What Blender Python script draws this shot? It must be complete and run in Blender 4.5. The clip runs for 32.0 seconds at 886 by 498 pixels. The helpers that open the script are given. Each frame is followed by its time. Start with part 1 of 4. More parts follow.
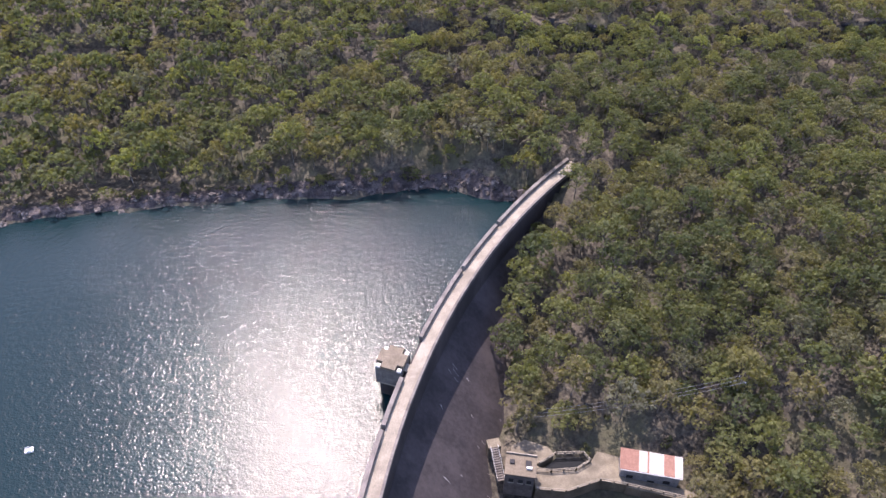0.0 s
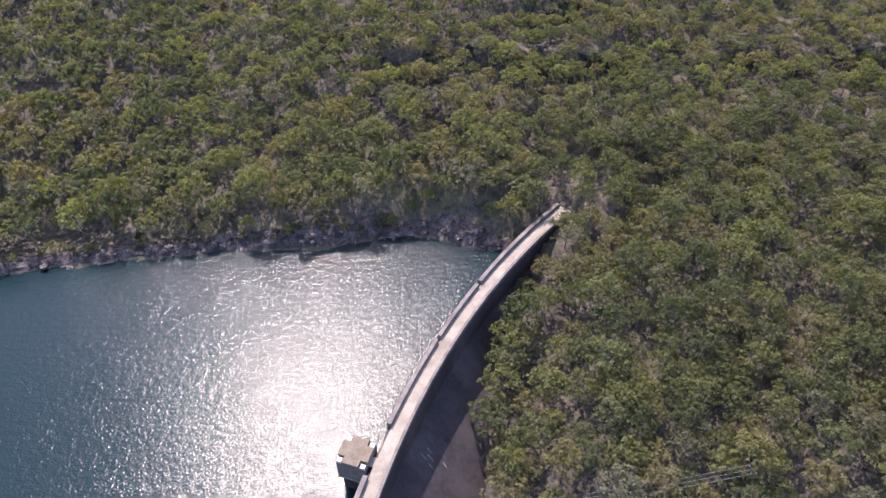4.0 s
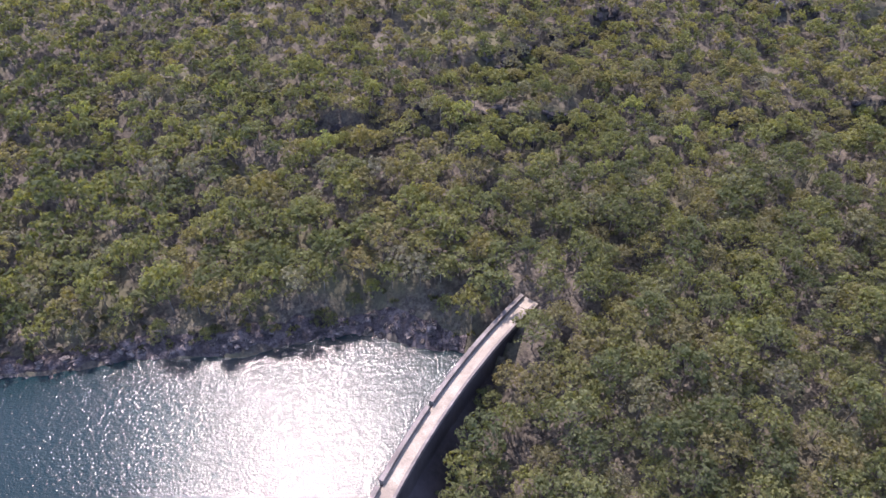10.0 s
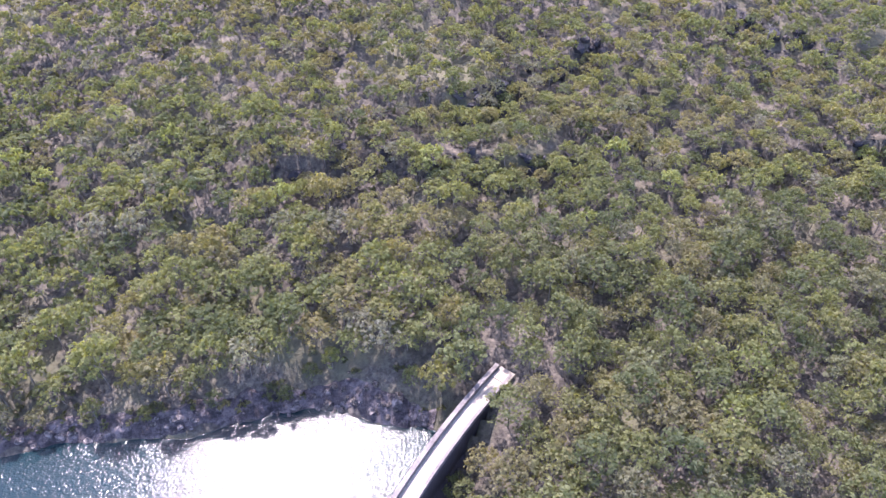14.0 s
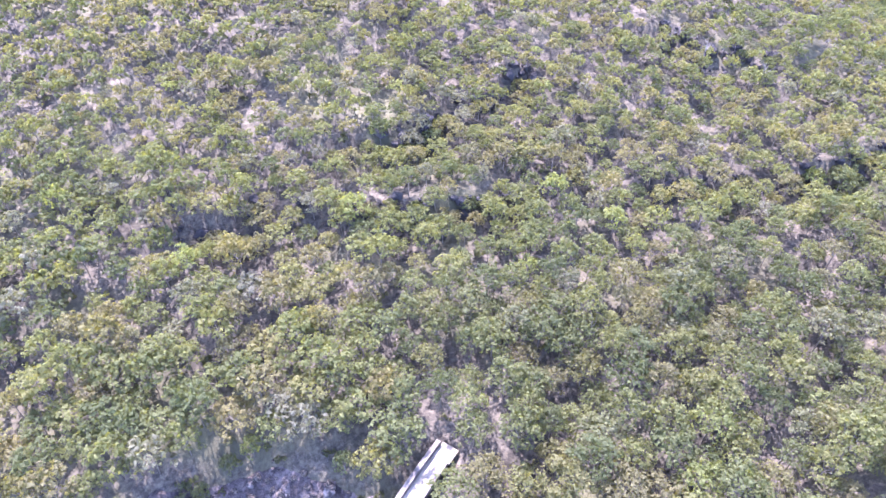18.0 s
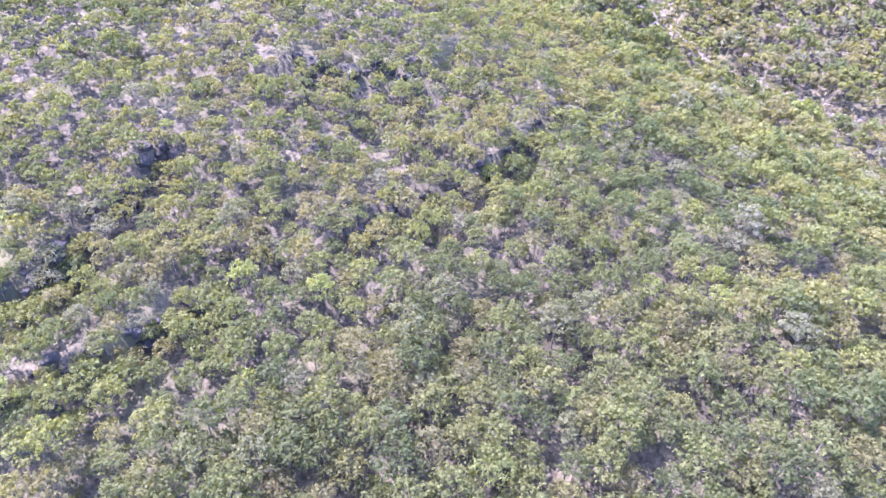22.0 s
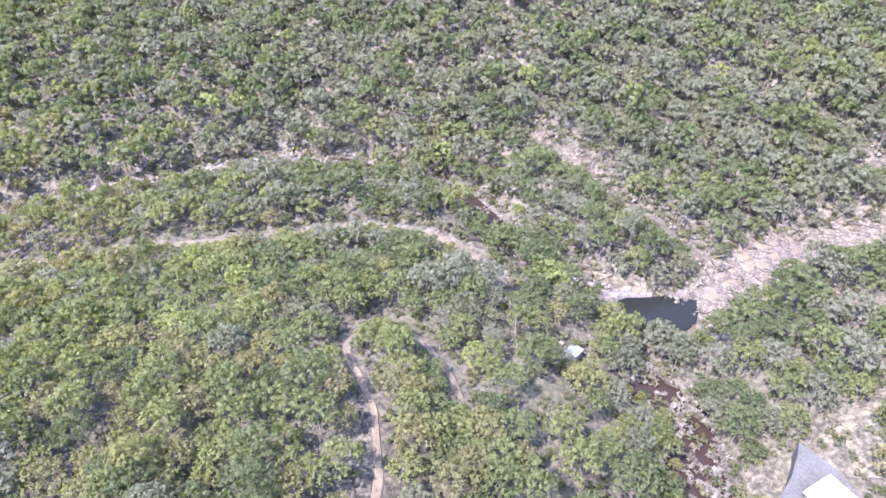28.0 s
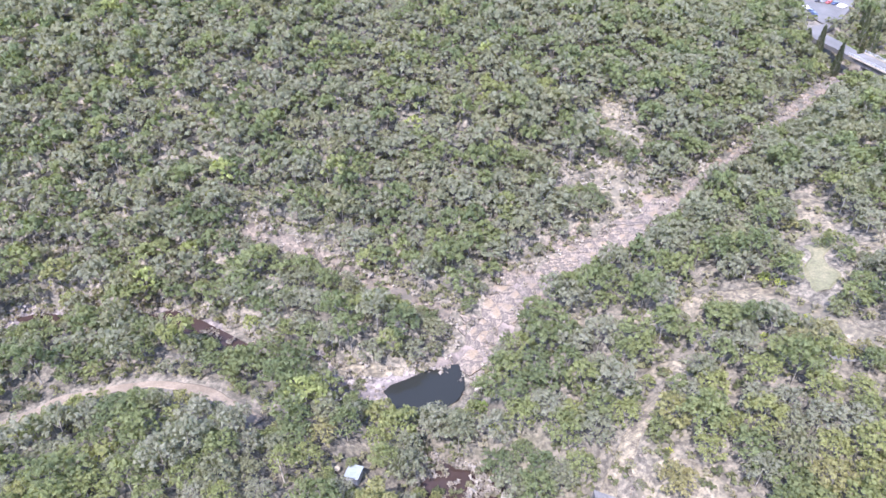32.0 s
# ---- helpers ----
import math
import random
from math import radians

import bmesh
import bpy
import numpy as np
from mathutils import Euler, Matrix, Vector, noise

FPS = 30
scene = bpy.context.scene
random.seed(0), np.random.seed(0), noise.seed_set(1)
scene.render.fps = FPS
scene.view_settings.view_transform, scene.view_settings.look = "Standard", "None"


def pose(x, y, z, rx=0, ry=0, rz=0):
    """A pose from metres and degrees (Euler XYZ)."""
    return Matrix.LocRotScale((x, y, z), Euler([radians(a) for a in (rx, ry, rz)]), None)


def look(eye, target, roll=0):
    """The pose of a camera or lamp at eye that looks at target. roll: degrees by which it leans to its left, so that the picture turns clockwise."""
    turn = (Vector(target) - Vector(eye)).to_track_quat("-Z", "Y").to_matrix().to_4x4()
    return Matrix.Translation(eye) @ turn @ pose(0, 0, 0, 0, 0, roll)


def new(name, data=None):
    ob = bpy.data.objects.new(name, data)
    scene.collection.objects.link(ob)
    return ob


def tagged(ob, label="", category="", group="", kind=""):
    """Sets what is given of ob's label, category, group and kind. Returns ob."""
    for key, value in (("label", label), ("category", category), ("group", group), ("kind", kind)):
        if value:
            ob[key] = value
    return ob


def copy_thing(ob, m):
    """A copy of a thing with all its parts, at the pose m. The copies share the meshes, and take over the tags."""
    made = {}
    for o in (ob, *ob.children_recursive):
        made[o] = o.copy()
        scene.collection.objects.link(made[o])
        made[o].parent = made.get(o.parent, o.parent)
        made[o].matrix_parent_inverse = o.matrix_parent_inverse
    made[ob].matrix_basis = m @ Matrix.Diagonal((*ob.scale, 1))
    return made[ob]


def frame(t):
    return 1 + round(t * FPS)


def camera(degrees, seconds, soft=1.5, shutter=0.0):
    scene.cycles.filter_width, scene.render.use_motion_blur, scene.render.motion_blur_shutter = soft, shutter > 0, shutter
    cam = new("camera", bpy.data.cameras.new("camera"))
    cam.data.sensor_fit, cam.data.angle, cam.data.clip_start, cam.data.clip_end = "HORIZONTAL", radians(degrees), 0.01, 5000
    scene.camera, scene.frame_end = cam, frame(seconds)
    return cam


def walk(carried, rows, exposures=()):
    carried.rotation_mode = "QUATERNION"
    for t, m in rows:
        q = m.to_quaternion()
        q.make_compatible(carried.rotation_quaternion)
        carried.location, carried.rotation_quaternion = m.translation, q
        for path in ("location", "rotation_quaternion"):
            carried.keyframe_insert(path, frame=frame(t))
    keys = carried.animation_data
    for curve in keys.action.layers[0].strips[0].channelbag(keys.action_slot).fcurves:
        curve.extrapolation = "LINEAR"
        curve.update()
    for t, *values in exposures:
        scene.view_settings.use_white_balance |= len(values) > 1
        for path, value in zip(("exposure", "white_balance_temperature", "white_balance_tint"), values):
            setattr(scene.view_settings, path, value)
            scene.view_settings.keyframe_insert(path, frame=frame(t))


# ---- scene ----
# seconds, x, y, z of the drone, yaw to the left from +y, pitch up, roll (degrees)
PATH = [
    (0, 0.00, -0.00, 114.56, -0.00, -43.29, 0.49),
    (0.5, 0.86, 2.46, 114.54, 0.04, -43.39, 0.41),
    (1, 1.68, 5.02, 114.46, 0.14, -43.44, 0.31),
    (1.5, 2.40, 7.68, 114.42, 0.19, -43.54, 0.18),
    (2, 3.11, 10.34, 114.41, 0.28, -43.57, 0.03),
    (2.5, 3.95, 13.03, 114.34, 0.39, -43.59, -0.13),
    (3, 4.71, 15.72, 114.18, 0.47, -43.59, -0.28),
    (3.5, 5.39, 18.17, 113.97, 0.53, -43.55, -0.41),
    (5.5, 7.49, 27.42, 112.61, 0.18, -43.06, -0.35),
    (6, 8.11, 29.90, 112.35, 0.09, -43.01, -0.32),
    (6.5, 8.38, 32.54, 112.18, -0.11, -43.01, -0.30),
    (7, 8.66, 35.23, 112.14, -0.29, -43.04, -0.27),
    (7.5, 9.11, 37.93, 112.19, -0.45, -43.14, -0.23),
    (8, 9.45, 40.63, 112.24, -0.64, -43.22, -0.19),
    (8.5, 10.07, 43.23, 112.18, -1.24, -43.24, -0.14),
    (9, 10.68, 45.57, 111.98, -2.16, -43.13, -0.11),
    (9.5, 11.32, 47.86, 111.66, -2.24, -42.98, -0.10),
    (10, 12.14, 49.98, 111.28, -2.22, -42.72, -0.12),
    (10.5, 12.95, 52.16, 110.92, -2.24, -42.46, -0.17),
    (11, 13.72, 54.33, 110.65, -2.23, -42.27, -0.20),
    (11.5, 14.32, 56.51, 110.50, -2.40, -42.20, -0.22),
    (12, 15.04, 58.73, 110.39, -2.45, -42.19, -0.23),
    (12.5, 15.75, 60.87, 110.31, -2.54, -42.21, -0.21),
    (13, 16.38, 63.16, 110.24, -2.67, -42.30, -0.18),
    (13.5, 16.88, 65.43, 110.23, -2.84, -42.39, -0.12),
    (14, 17.43, 67.52, 110.22, -3.31, -42.42, -0.05),
    (14.5, 18.12, 69.44, 110.13, -3.84, -42.36, 0.03),
    (16.5, 20.56, 77.49, 109.50, -5.28, -42.26, 0.14),
    (17, 21.22, 79.68, 109.47, -6.33, -42.35, 0.15),
    (17.5, 21.90, 82.03, 109.49, -7.76, -42.51, 0.16),
    (18, 22.69, 84.47, 109.53, -9.03, -42.69, 0.19),
    (18.5, 23.68, 86.79, 109.41, -11.19, -42.79, 0.23),
    (19, 24.72, 89.12, 109.12, -13.84, -42.79, 0.25),
    (19.5, 25.90, 91.50, 108.84, -16.49, -42.79, 0.25),
    (20, 27.13, 93.90, 108.63, -19.11, -42.76, 0.23),
    (20.5, 28.65, 96.05, 108.58, -22.81, -42.69, 0.20),
    (21, 30.51, 98.04, 108.69, -27.95, -42.66, 0.19),
    (21.5, 32.27, 100.11, 108.71, -33.35, -42.56, 0.21),
    (22, 34.18, 102.09, 108.69, -39.37, -42.41, 0.24),
    (22.5, 36.35, 103.78, 108.71, -45.48, -42.26, 0.23),
    (23, 38.72, 105.22, 108.69, -51.56, -42.09, 0.20),
    (23.5, 41.18, 106.35, 108.68, -57.63, -41.93, 0.13),
    (24, 43.85, 107.26, 108.64, -63.68, -41.74, 0.05),
    (24.5, 46.60, 108.08, 108.57, -69.82, -41.52, -0.03),
    (25, 49.35, 108.60, 108.52, -75.98, -41.27, -0.12),
    (25.5, 52.21, 108.68, 108.54, -82.09, -41.05, -0.24),
    (26, 54.92, 108.41, 108.58, -88.18, -40.77, -0.34),
    (26.5, 57.67, 107.97, 108.63, -94.32, -40.50, -0.39),
    (28.5, 68.63, 103.43, 110.90, -117.46, -40.08, 0.13),
    (29, 70.82, 102.14, 110.97, -122.27, -39.69, 0.11),
    (29.5, 73.05, 100.49, 110.99, -126.00, -39.24, 0.06),
    (30, 75.04, 98.59, 111.07, -128.65, -38.76, -0.01),
    (30.5, 76.82, 96.45, 111.23, -131.28, -38.32, -0.10),
    (31, 78.29, 94.23, 111.51, -133.71, -37.91, -0.17),
    (31.5, 79.60, 91.88, 111.71, -135.81, -37.46, -0.20),
    (32, 80.90, 89.51, 111.80, -137.85, -37.04, -0.21),
]


def aim(x, y, z, yaw, pitch, roll):
    a, b = radians(yaw), radians(pitch)
    return look((x, y, z), (x - math.sin(a) * math.cos(b), y + math.cos(a) * math.cos(b), z + math.sin(b)), roll)


cam = camera(64.96, 32.0, soft=1.5)
walk(cam, [(r[0], aim(*r[1:])) for r in PATH], [(0, 2.02, 6750, 30), (9, 2.12, 6650, 32), (13, 2.70, 6300, 36), (16.5, 3.48, 5950, 39), (19, 3.78, 5820, 40), (23, 3.64, 5830, 40), (26, 3.45, 5920, 34), (28.5, 3.21, 5990, 26), (32, 3.10, 5960, 24)])


# ---- light ----
SUN_AZ, SUN_EL = -18.0, 59.0          # degrees from +y towards +x, and above the horizon
scene.world = bpy.data.worlds.new("world")
scene.world.use_nodes = True
wn = scene.world.node_tree.nodes
sky = wn.new("ShaderNodeTexSky")
sky.sky_type, sky.sun_disc = "NISHITA", False
sky.sun_elevation, sky.sun_rotation = radians(SUN_EL), radians(SUN_AZ)
wn["Background"].inputs["Strength"].default_value = 0.15
scene.world.node_tree.links.new(sky.outputs["Color"], wn["Background"].inputs["Color"])
sun = new("sun", bpy.data.lights.new("sun", "SUN"))
sun.data.energy, sun.data.angle, sun.data.color = 2.9, radians(0.5), (1.0, 0.94, 0.86)
ca, sa, ce, se = math.cos(radians(SUN_AZ)), math.sin(radians(SUN_AZ)), math.cos(radians(SUN_EL)), math.sin(radians(SUN_EL))
sun.matrix_world = look((300 * sa * ce, 300 * ca * ce, 300 * se), (0, 0, 0))


# ---- materials ----
def ramp(nt, fac, stops):
    r = nt.nodes.new("ShaderNodeValToRGB")
    while len(r.color_ramp.elements) < len(stops):
        r.color_ramp.elements.new(0.5)
    for e, (p, c) in zip(r.color_ramp.elements, stops):
        e.position, e.color = p, (*c, 1)
    nt.links.new(fac, r.inputs["Fac"])
    return r.outputs["Color"]


def noise_fac(nt, scale, detail=4.0, rough=0.6, stretch=(1, 1, 1), coord="Object"):
    tc, mp, n = nt.nodes.new("ShaderNodeTexCoord"), nt.nodes.new("ShaderNodeMapping"), nt.nodes.new("ShaderNodeTexNoise")
    mp.inputs["Scale"].default_value = stretch
    n.inputs["Scale"].default_value, n.inputs["Detail"].default_value, n.inputs["Roughness"].default_value = scale, detail, rough
    nt.links.new(tc.outputs[coord], mp.inputs["Vector"])
    nt.links.new(mp.outputs["Vector"], n.inputs["Vector"])
    return n.outputs["Fac"]


def mixed(nt, fac, a, b, mode="MIX"):
    m = nt.nodes.new("ShaderNodeMix")
    m.data_type, m.blend_type = "RGBA", mode
    for sock, v in ((m.inputs[0], fac), (m.inputs[6], a), (m.inputs[7], b)):
        if isinstance(v, bpy.types.NodeSocket):
            nt.links.new(v, sock)
        else:
            sock.default_value = v if isinstance(v, float) else (*v, 1)
    return m.outputs[2]


def surface(name, dark, light, scale, rough=0.85, bump=0.3, fine=None, stain=None, stretch=(1, 1, 1), metal=0.0, spec=0.3, bump_dist=0.1, speck=None):
    """Two-scale procedural surface: broad patches from dark to light, fine grain, optional stain colour."""
    m = bpy.data.materials.new(name)
    m.use_nodes = True
    nt = m.node_tree
    b = nt.nodes["Principled BSDF"]
    broad = noise_fac(nt, scale, 5, 0.62, stretch)
    col = ramp(nt, broad, ((0.32, dark), (0.68, light)))
    grain = noise_fac(nt, fine or scale * 9, 3, 0.7, stretch)
    g = ramp(nt, grain, ((0.25, (0.62, 0.62, 0.62)), (0.75, (1.25, 1.25, 1.25))))
    col = mixed(nt, 1.0, col, g, "MULTIPLY")
    if speck:                          # litter, tufts and pebbles
        k = noise_fac(nt, speck, 3, 0.75, stretch)
        col = mixed(nt, 1.0, col, ramp(nt, k, ((0.40, (0.42, 0.42, 0.45)), (0.52, (0.95, 0.95, 0.95)), (0.66, (1.5, 1.47, 1.42)))), "MULTIPLY")
    if stain:
        s = noise_fac(nt, scale * 0.45, 6, 0.7, stretch)
        f = ramp(nt, s, ((0.5, (0, 0, 0)), (0.66, (1, 1, 1))))
        col = mixed(nt, f, col, stain)
    nt.links.new(col, b.inputs["Base Color"])
    b.inputs["Roughness"].default_value, b.inputs["Metallic"].default_value = rough, metal
    b.inputs["Specular IOR Level"].default_value = spec
    if bump:
        bp = nt.nodes.new("ShaderNodeBump")
        bp.inputs["Strength"].default_value, bp.inputs["Distance"].default_value = bump, bump_dist
        nt.links.new(grain, bp.inputs["Height"])
        nt.links.new(bp.outputs["Normal"], b.inputs["Normal"])
    return m


def foliage(name, stops, per_object, grain=5.5):
    """Leaves: a hue for each tree, a little change from leaf to leaf, some light let through."""
    m = bpy.data.materials.new(name)
    m.use_nodes = True
    nt = m.node_tree
    b = nt.nodes["Principled BSDF"]
    if per_object:
        tone = nt.nodes.new("ShaderNodeObjectInfo").outputs["Random"]
    else:
        at = nt.nodes.new("ShaderNodeAttribute")
        at.attribute_name = "tone"
        tone = at.outputs["Fac"]
    col = ramp(nt, tone, stops)
    leaf = nt.nodes.new("ShaderNodeNewGeometry").outputs["Random Per Island"]
    vary = ramp(nt, leaf, ((0.0, (0.82, 0.82, 0.84)), (0.6, (1.0, 1.0, 1.0)), (1.0, (1.1, 1.09, 1.07))))
    col = mixed(nt, 1.0, col, vary, "MULTIPLY")
    twig = ramp(nt, noise_fac(nt, grain * 0.8, 2, 0.7), ((0.34, (0.74, 0.74, 0.77)), (0.5, (1.0, 1.0, 1.0)), (0.68, (1.14, 1.13, 1.11))))
    col = mixed(nt, 1.0, col, twig, "MULTIPLY")
    nt.links.new(col, b.inputs["Base Color"])
    bp = nt.nodes.new("ShaderNodeBump")    # single leaves turn every way within a spray
    bp.inputs["Strength"].default_value, bp.inputs["Distance"].default_value = 0.7, 0.55 / grain
    nt.links.new(noise_fac(nt, grain * 1.3, 1, 0.5), bp.inputs["Height"])
    nt.links.new(bp.outputs["Normal"], b.inputs["Normal"])
    b.inputs["Roughness"].default_value = 0.68
    b.inputs["Specular IOR Level"].default_value = 0.1
    tr, mx = nt.nodes.new("ShaderNodeBsdfTranslucent"), nt.nodes.new("ShaderNodeMixShader")
    mx.inputs["Fac"].default_value = 0.46
    nt.links.new(mixed(nt, 1.0, col, (1.65, 1.6, 0.60), "MULTIPLY"), tr.inputs["Color"])   # light through a leaf is yellower
    nt.links.new(b.outputs["BSDF"], mx.inputs[1])
    nt.links.new(tr.outputs["BSDF"], mx.inputs[2])
    hole, cut = nt.nodes.new("ShaderNodeBsdfTransparent"), nt.nodes.new("ShaderNodeMixShader")
    gaps = ramp(nt, noise_fac(nt, grain, 2, 0.6), ((0.41, (0, 0, 0)), (0.44, (1, 1, 1))))
    nt.links.new(gaps, cut.inputs["Fac"])
    nt.links.new(hole.outputs["BSDF"], cut.inputs[1])
    nt.links.new(mx.outputs["Shader"], cut.inputs[2])
    nt.links.new(cut.outputs["Shader"], nt.nodes["Material Output"].inputs["Surface"])
    return m


def water(name, colour, rough, waves, strength, dist):
    m = bpy.data.materials.new(name)
    m.use_nodes = True
    nt = m.node_tree
    b = nt.nodes["Principled BSDF"]
    b.inputs["Base Color"].default_value = (*colour, 1)
    b.inputs["Roughness"].default_value, b.inputs["IOR"].default_value = rough, 1.33
    b.inputs["Specular IOR Level"].default_value = 0.27
    h1, h2 = noise_fac(nt, waves, 2, 0.5, (1, 1.15, 1)), noise_fac(nt, waves * 0.3, 2, 0.5, (1, 1.1, 1))
    add = nt.nodes.new("ShaderNodeMath")
    add.operation = "MULTIPLY_ADD"
    add.inputs[1].default_value = 1.2
    nt.links.new(h2, add.inputs[0])
    nt.links.new(h1, add.inputs[2])
    bp = nt.nodes.new("ShaderNodeBump")
    bp.inputs["Strength"].default_value, bp.inputs["Distance"].default_value = strength, dist
    nt.links.new(add.outputs[0], bp.inputs["Height"])
    nt.links.new(bp.outputs["Normal"], b.inputs["Normal"])
    return m


GREENS = ((0.0, (0.062, 0.079, 0.041)), (0.22, (0.086, 0.102, 0.049)), (0.45, (0.116, 0.128, 0.054)), (0.6, (0.124, 0.117, 0.058)), (0.72, (0.097, 0.105, 0.072)), (0.9, (0.122, 0.126, 0.098)), (1.0, (0.134, 0.155, 0.060)))
NEAR_GREENS = ((0.0, (0.058, 0.073, 0.038)), (0.3, (0.079, 0.093, 0.045)), (0.6, (0.100, 0.111, 0.049)), (0.8, (0.104, 0.101, 0.053)), (0.93, (0.091, 0.098, 0.066)), (1.0, (0.113, 0.131, 0.054)))
M_LEAF = foliage("eucalypt_leaves", GREENS, False)
M_LEAF_OB = foliage("eucalypt_leaves_single", NEAR_GREENS, True, 20.0)
M_CONIFER = foliage("conifer_needles", ((0.0, (0.045, 0.055, 0.036)), (1.0, (0.075, 0.082, 0.05))), True, 4.0)
M_TWIG = foliage("dry_grey_twigs", ((0.0, (0.12, 0.11, 0.098)), (0.5, (0.175, 0.162, 0.148)), (1.0, (0.24, 0.225, 0.212))), False, 5.0)
M_SHRUB = foliage("shrub_leaves", ((0.0, (0.055, 0.066, 0.034)), (0.45, (0.105, 0.11, 0.06)), (0.8, (0.125, 0.121, 0.083)), (1.0, (0.15, 0.141, 0.112))), False)
M_LIME = foliage("lime_shrub_leaves", ((0.0, (0.10, 0.14, 0.04)), (1.0, (0.21, 0.23, 0.05))), True, 8.0)
M_BARK = surface("pale_bark", (0.07, 0.063, 0.055), (0.21, 0.195, 0.175), 0.7, fine=5)
M_GROUND = surface("bush_soil", (0.034, 0.031, 0.024), (0.080, 0.071, 0.056), 0.09, fine=1.3, stain=(0.06, 0.06, 0.034), bump=0.6, bump_dist=0.4, speck=0.9)
nt = M_GROUND.node_tree                # paler, sandier soil towards the river flats
geo, xyz = nt.nodes.new("ShaderNodeTexCoord"), nt.nodes.new("ShaderNodeSeparateXYZ")
nt.links.new(geo.outputs["Object"], xyz.inputs[0])
span = nt.nodes.new("ShaderNodeMath")
span.operation = "SUBTRACT"
nt.links.new(xyz.outputs["X"], span.inputs[0])
nt.links.new(xyz.outputs["Y"], span.inputs[1])
rng_node = nt.nodes.new("ShaderNodeMapRange")
rng_node.inputs["From Min"].default_value, rng_node.inputs["From Max"].default_value = 45, 150
nt.links.new(span.outputs[0], rng_node.inputs["Value"])
pale = ramp(nt, noise_fac(nt, 0.16, 6, 0.7), ((0.34, (0.033, 0.031, 0.024)), (0.68, (0.098, 0.089, 0.073))))
old = nt.nodes["Principled BSDF"].inputs["Base Color"].links[0].from_socket
tuft = ramp(nt, noise_fac(nt, 0.9, 3, 0.75), ((0.40, (0.42, 0.43, 0.42)), (0.52, (0.95, 0.95, 0.95)), (0.66, (1.55, 1.5, 1.45))))
nt.links.new(mixed(nt, rng_node.outputs["Result"], old, mixed(nt, 1.0, pale, tuft, "MULTIPLY")), nt.nodes["Principled BSDF"].inputs["Base Color"])
M_ROCK = surface("weathered_rock", (0.056, 0.050, 0.048), (0.165, 0.148, 0.137), 0.3, fine=2.2, stain=(0.055, 0.048, 0.05), bump=0.7, bump_dist=0.3, speck=0.8)
# near-black rock: the shade under the ledges is put into its colour
M_LEDGE_SHADE = surface("shade_dark_ledge_rock", (0.010, 0.010, 0.013), (0.032, 0.031, 0.035), 0.5, fine=2.4, stain=(0.055, 0.052, 0.052), bump=0.7, bump_dist=0.3)
M_CREVICE = surface("dark_wet_granite", (0.034, 0.029, 0.027), (0.115, 0.098, 0.088), 0.3, fine=2.2, bump=0.6, bump_dist=0.3)
# darker copy of the rock; shade of the overhanging trees is in its colour
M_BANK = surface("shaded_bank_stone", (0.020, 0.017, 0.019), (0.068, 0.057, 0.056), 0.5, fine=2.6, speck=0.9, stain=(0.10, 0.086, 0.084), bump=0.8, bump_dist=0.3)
M_SLAB = surface("pink_granite_slab", (0.046, 0.040, 0.035), (0.112, 0.099, 0.085), 0.5, fine=3.1, stain=(0.084, 0.067, 0.046), bump=0.6, bump_dist=0.2, speck=1.6)
nt = M_SLAB.node_tree                  # each slab a little lighter or darker than the next
odd = ramp(nt, nt.nodes.new("ShaderNodeObjectInfo").outputs["Random"], ((0.0, (0.86, 0.85, 0.86)), (0.5, (1.0, 0.98, 0.96)), (1.0, (1.1, 1.07, 1.03))))
old = nt.nodes["Principled BSDF"].inputs["Base Color"].links[0].from_socket
nt.links.new(mixed(nt, 1.0, old, odd, "MULTIPLY"), nt.nodes["Principled BSDF"].inputs["Base Color"])
M_TRACK = surface("dry_dirt", (0.066, 0.053, 0.039), (0.118, 0.098, 0.074), 0.2, fine=2.1, bump=0.4)
M_SAND = surface("pale_sand", (0.050, 0.044, 0.032), (0.112, 0.100, 0.074), 0.22, fine=1.7, stain=(0.045, 0.042, 0.032), bump=0.4, speck=0.8)
M_GULLY = surface("gully_gravel", (0.042, 0.035, 0.028), (0.098, 0.082, 0.065), 0.3, fine=1.9, stain=(0.04, 0.037, 0.03), bump=0.4, speck=0.8)
M_GRASS = surface("dry_lawn", (0.050, 0.053, 0.030), (0.086, 0.082, 0.052), 0.3, fine=1.9, bump=0.4)
M_CONC = surface("pale_concrete", (0.150, 0.135, 0.108), (0.238, 0.214, 0.176), 0.35, fine=4, stain=(0.115, 0.10, 0.08), bump=0.15)
# stained concrete, darkened all over: part of the dam face's shade is in its colour
M_CONC_SHADE = surface("shade_dark_concrete", (0.015, 0.013, 0.0145), (0.034, 0.029, 0.031), 0.12, fine=1.2, stain=(0.050, 0.043, 0.045), stretch=(1, 1, 0.35), bump=0.25)
M_PARAPET = surface("stained_parapet", (0.065, 0.058, 0.055), (0.15, 0.137, 0.127), 0.4, fine=3, bump=0.2)
M_DECK = surface("weathered_tan_concrete", (0.095, 0.082, 0.060), (0.17, 0.148, 0.112), 0.4, fine=4, stain=(0.075, 0.066, 0.05), bump=0.15)
M_ROOF_TAN = surface("tan_roof", (0.088, 0.073, 0.053), (0.130, 0.109, 0.082), 0.5, fine=4, bump=0.1)
M_WHITE = surface("white_paint", (0.42, 0.42, 0.41), (0.56, 0.56, 0.55), 0.8, fine=6, bump=0.05, rough=0.6)
M_CREAM = surface("faded_white_sheet", (0.26, 0.245, 0.225), (0.36, 0.345, 0.32), 0.8, fine=6, bump=0.05, rough=0.6)
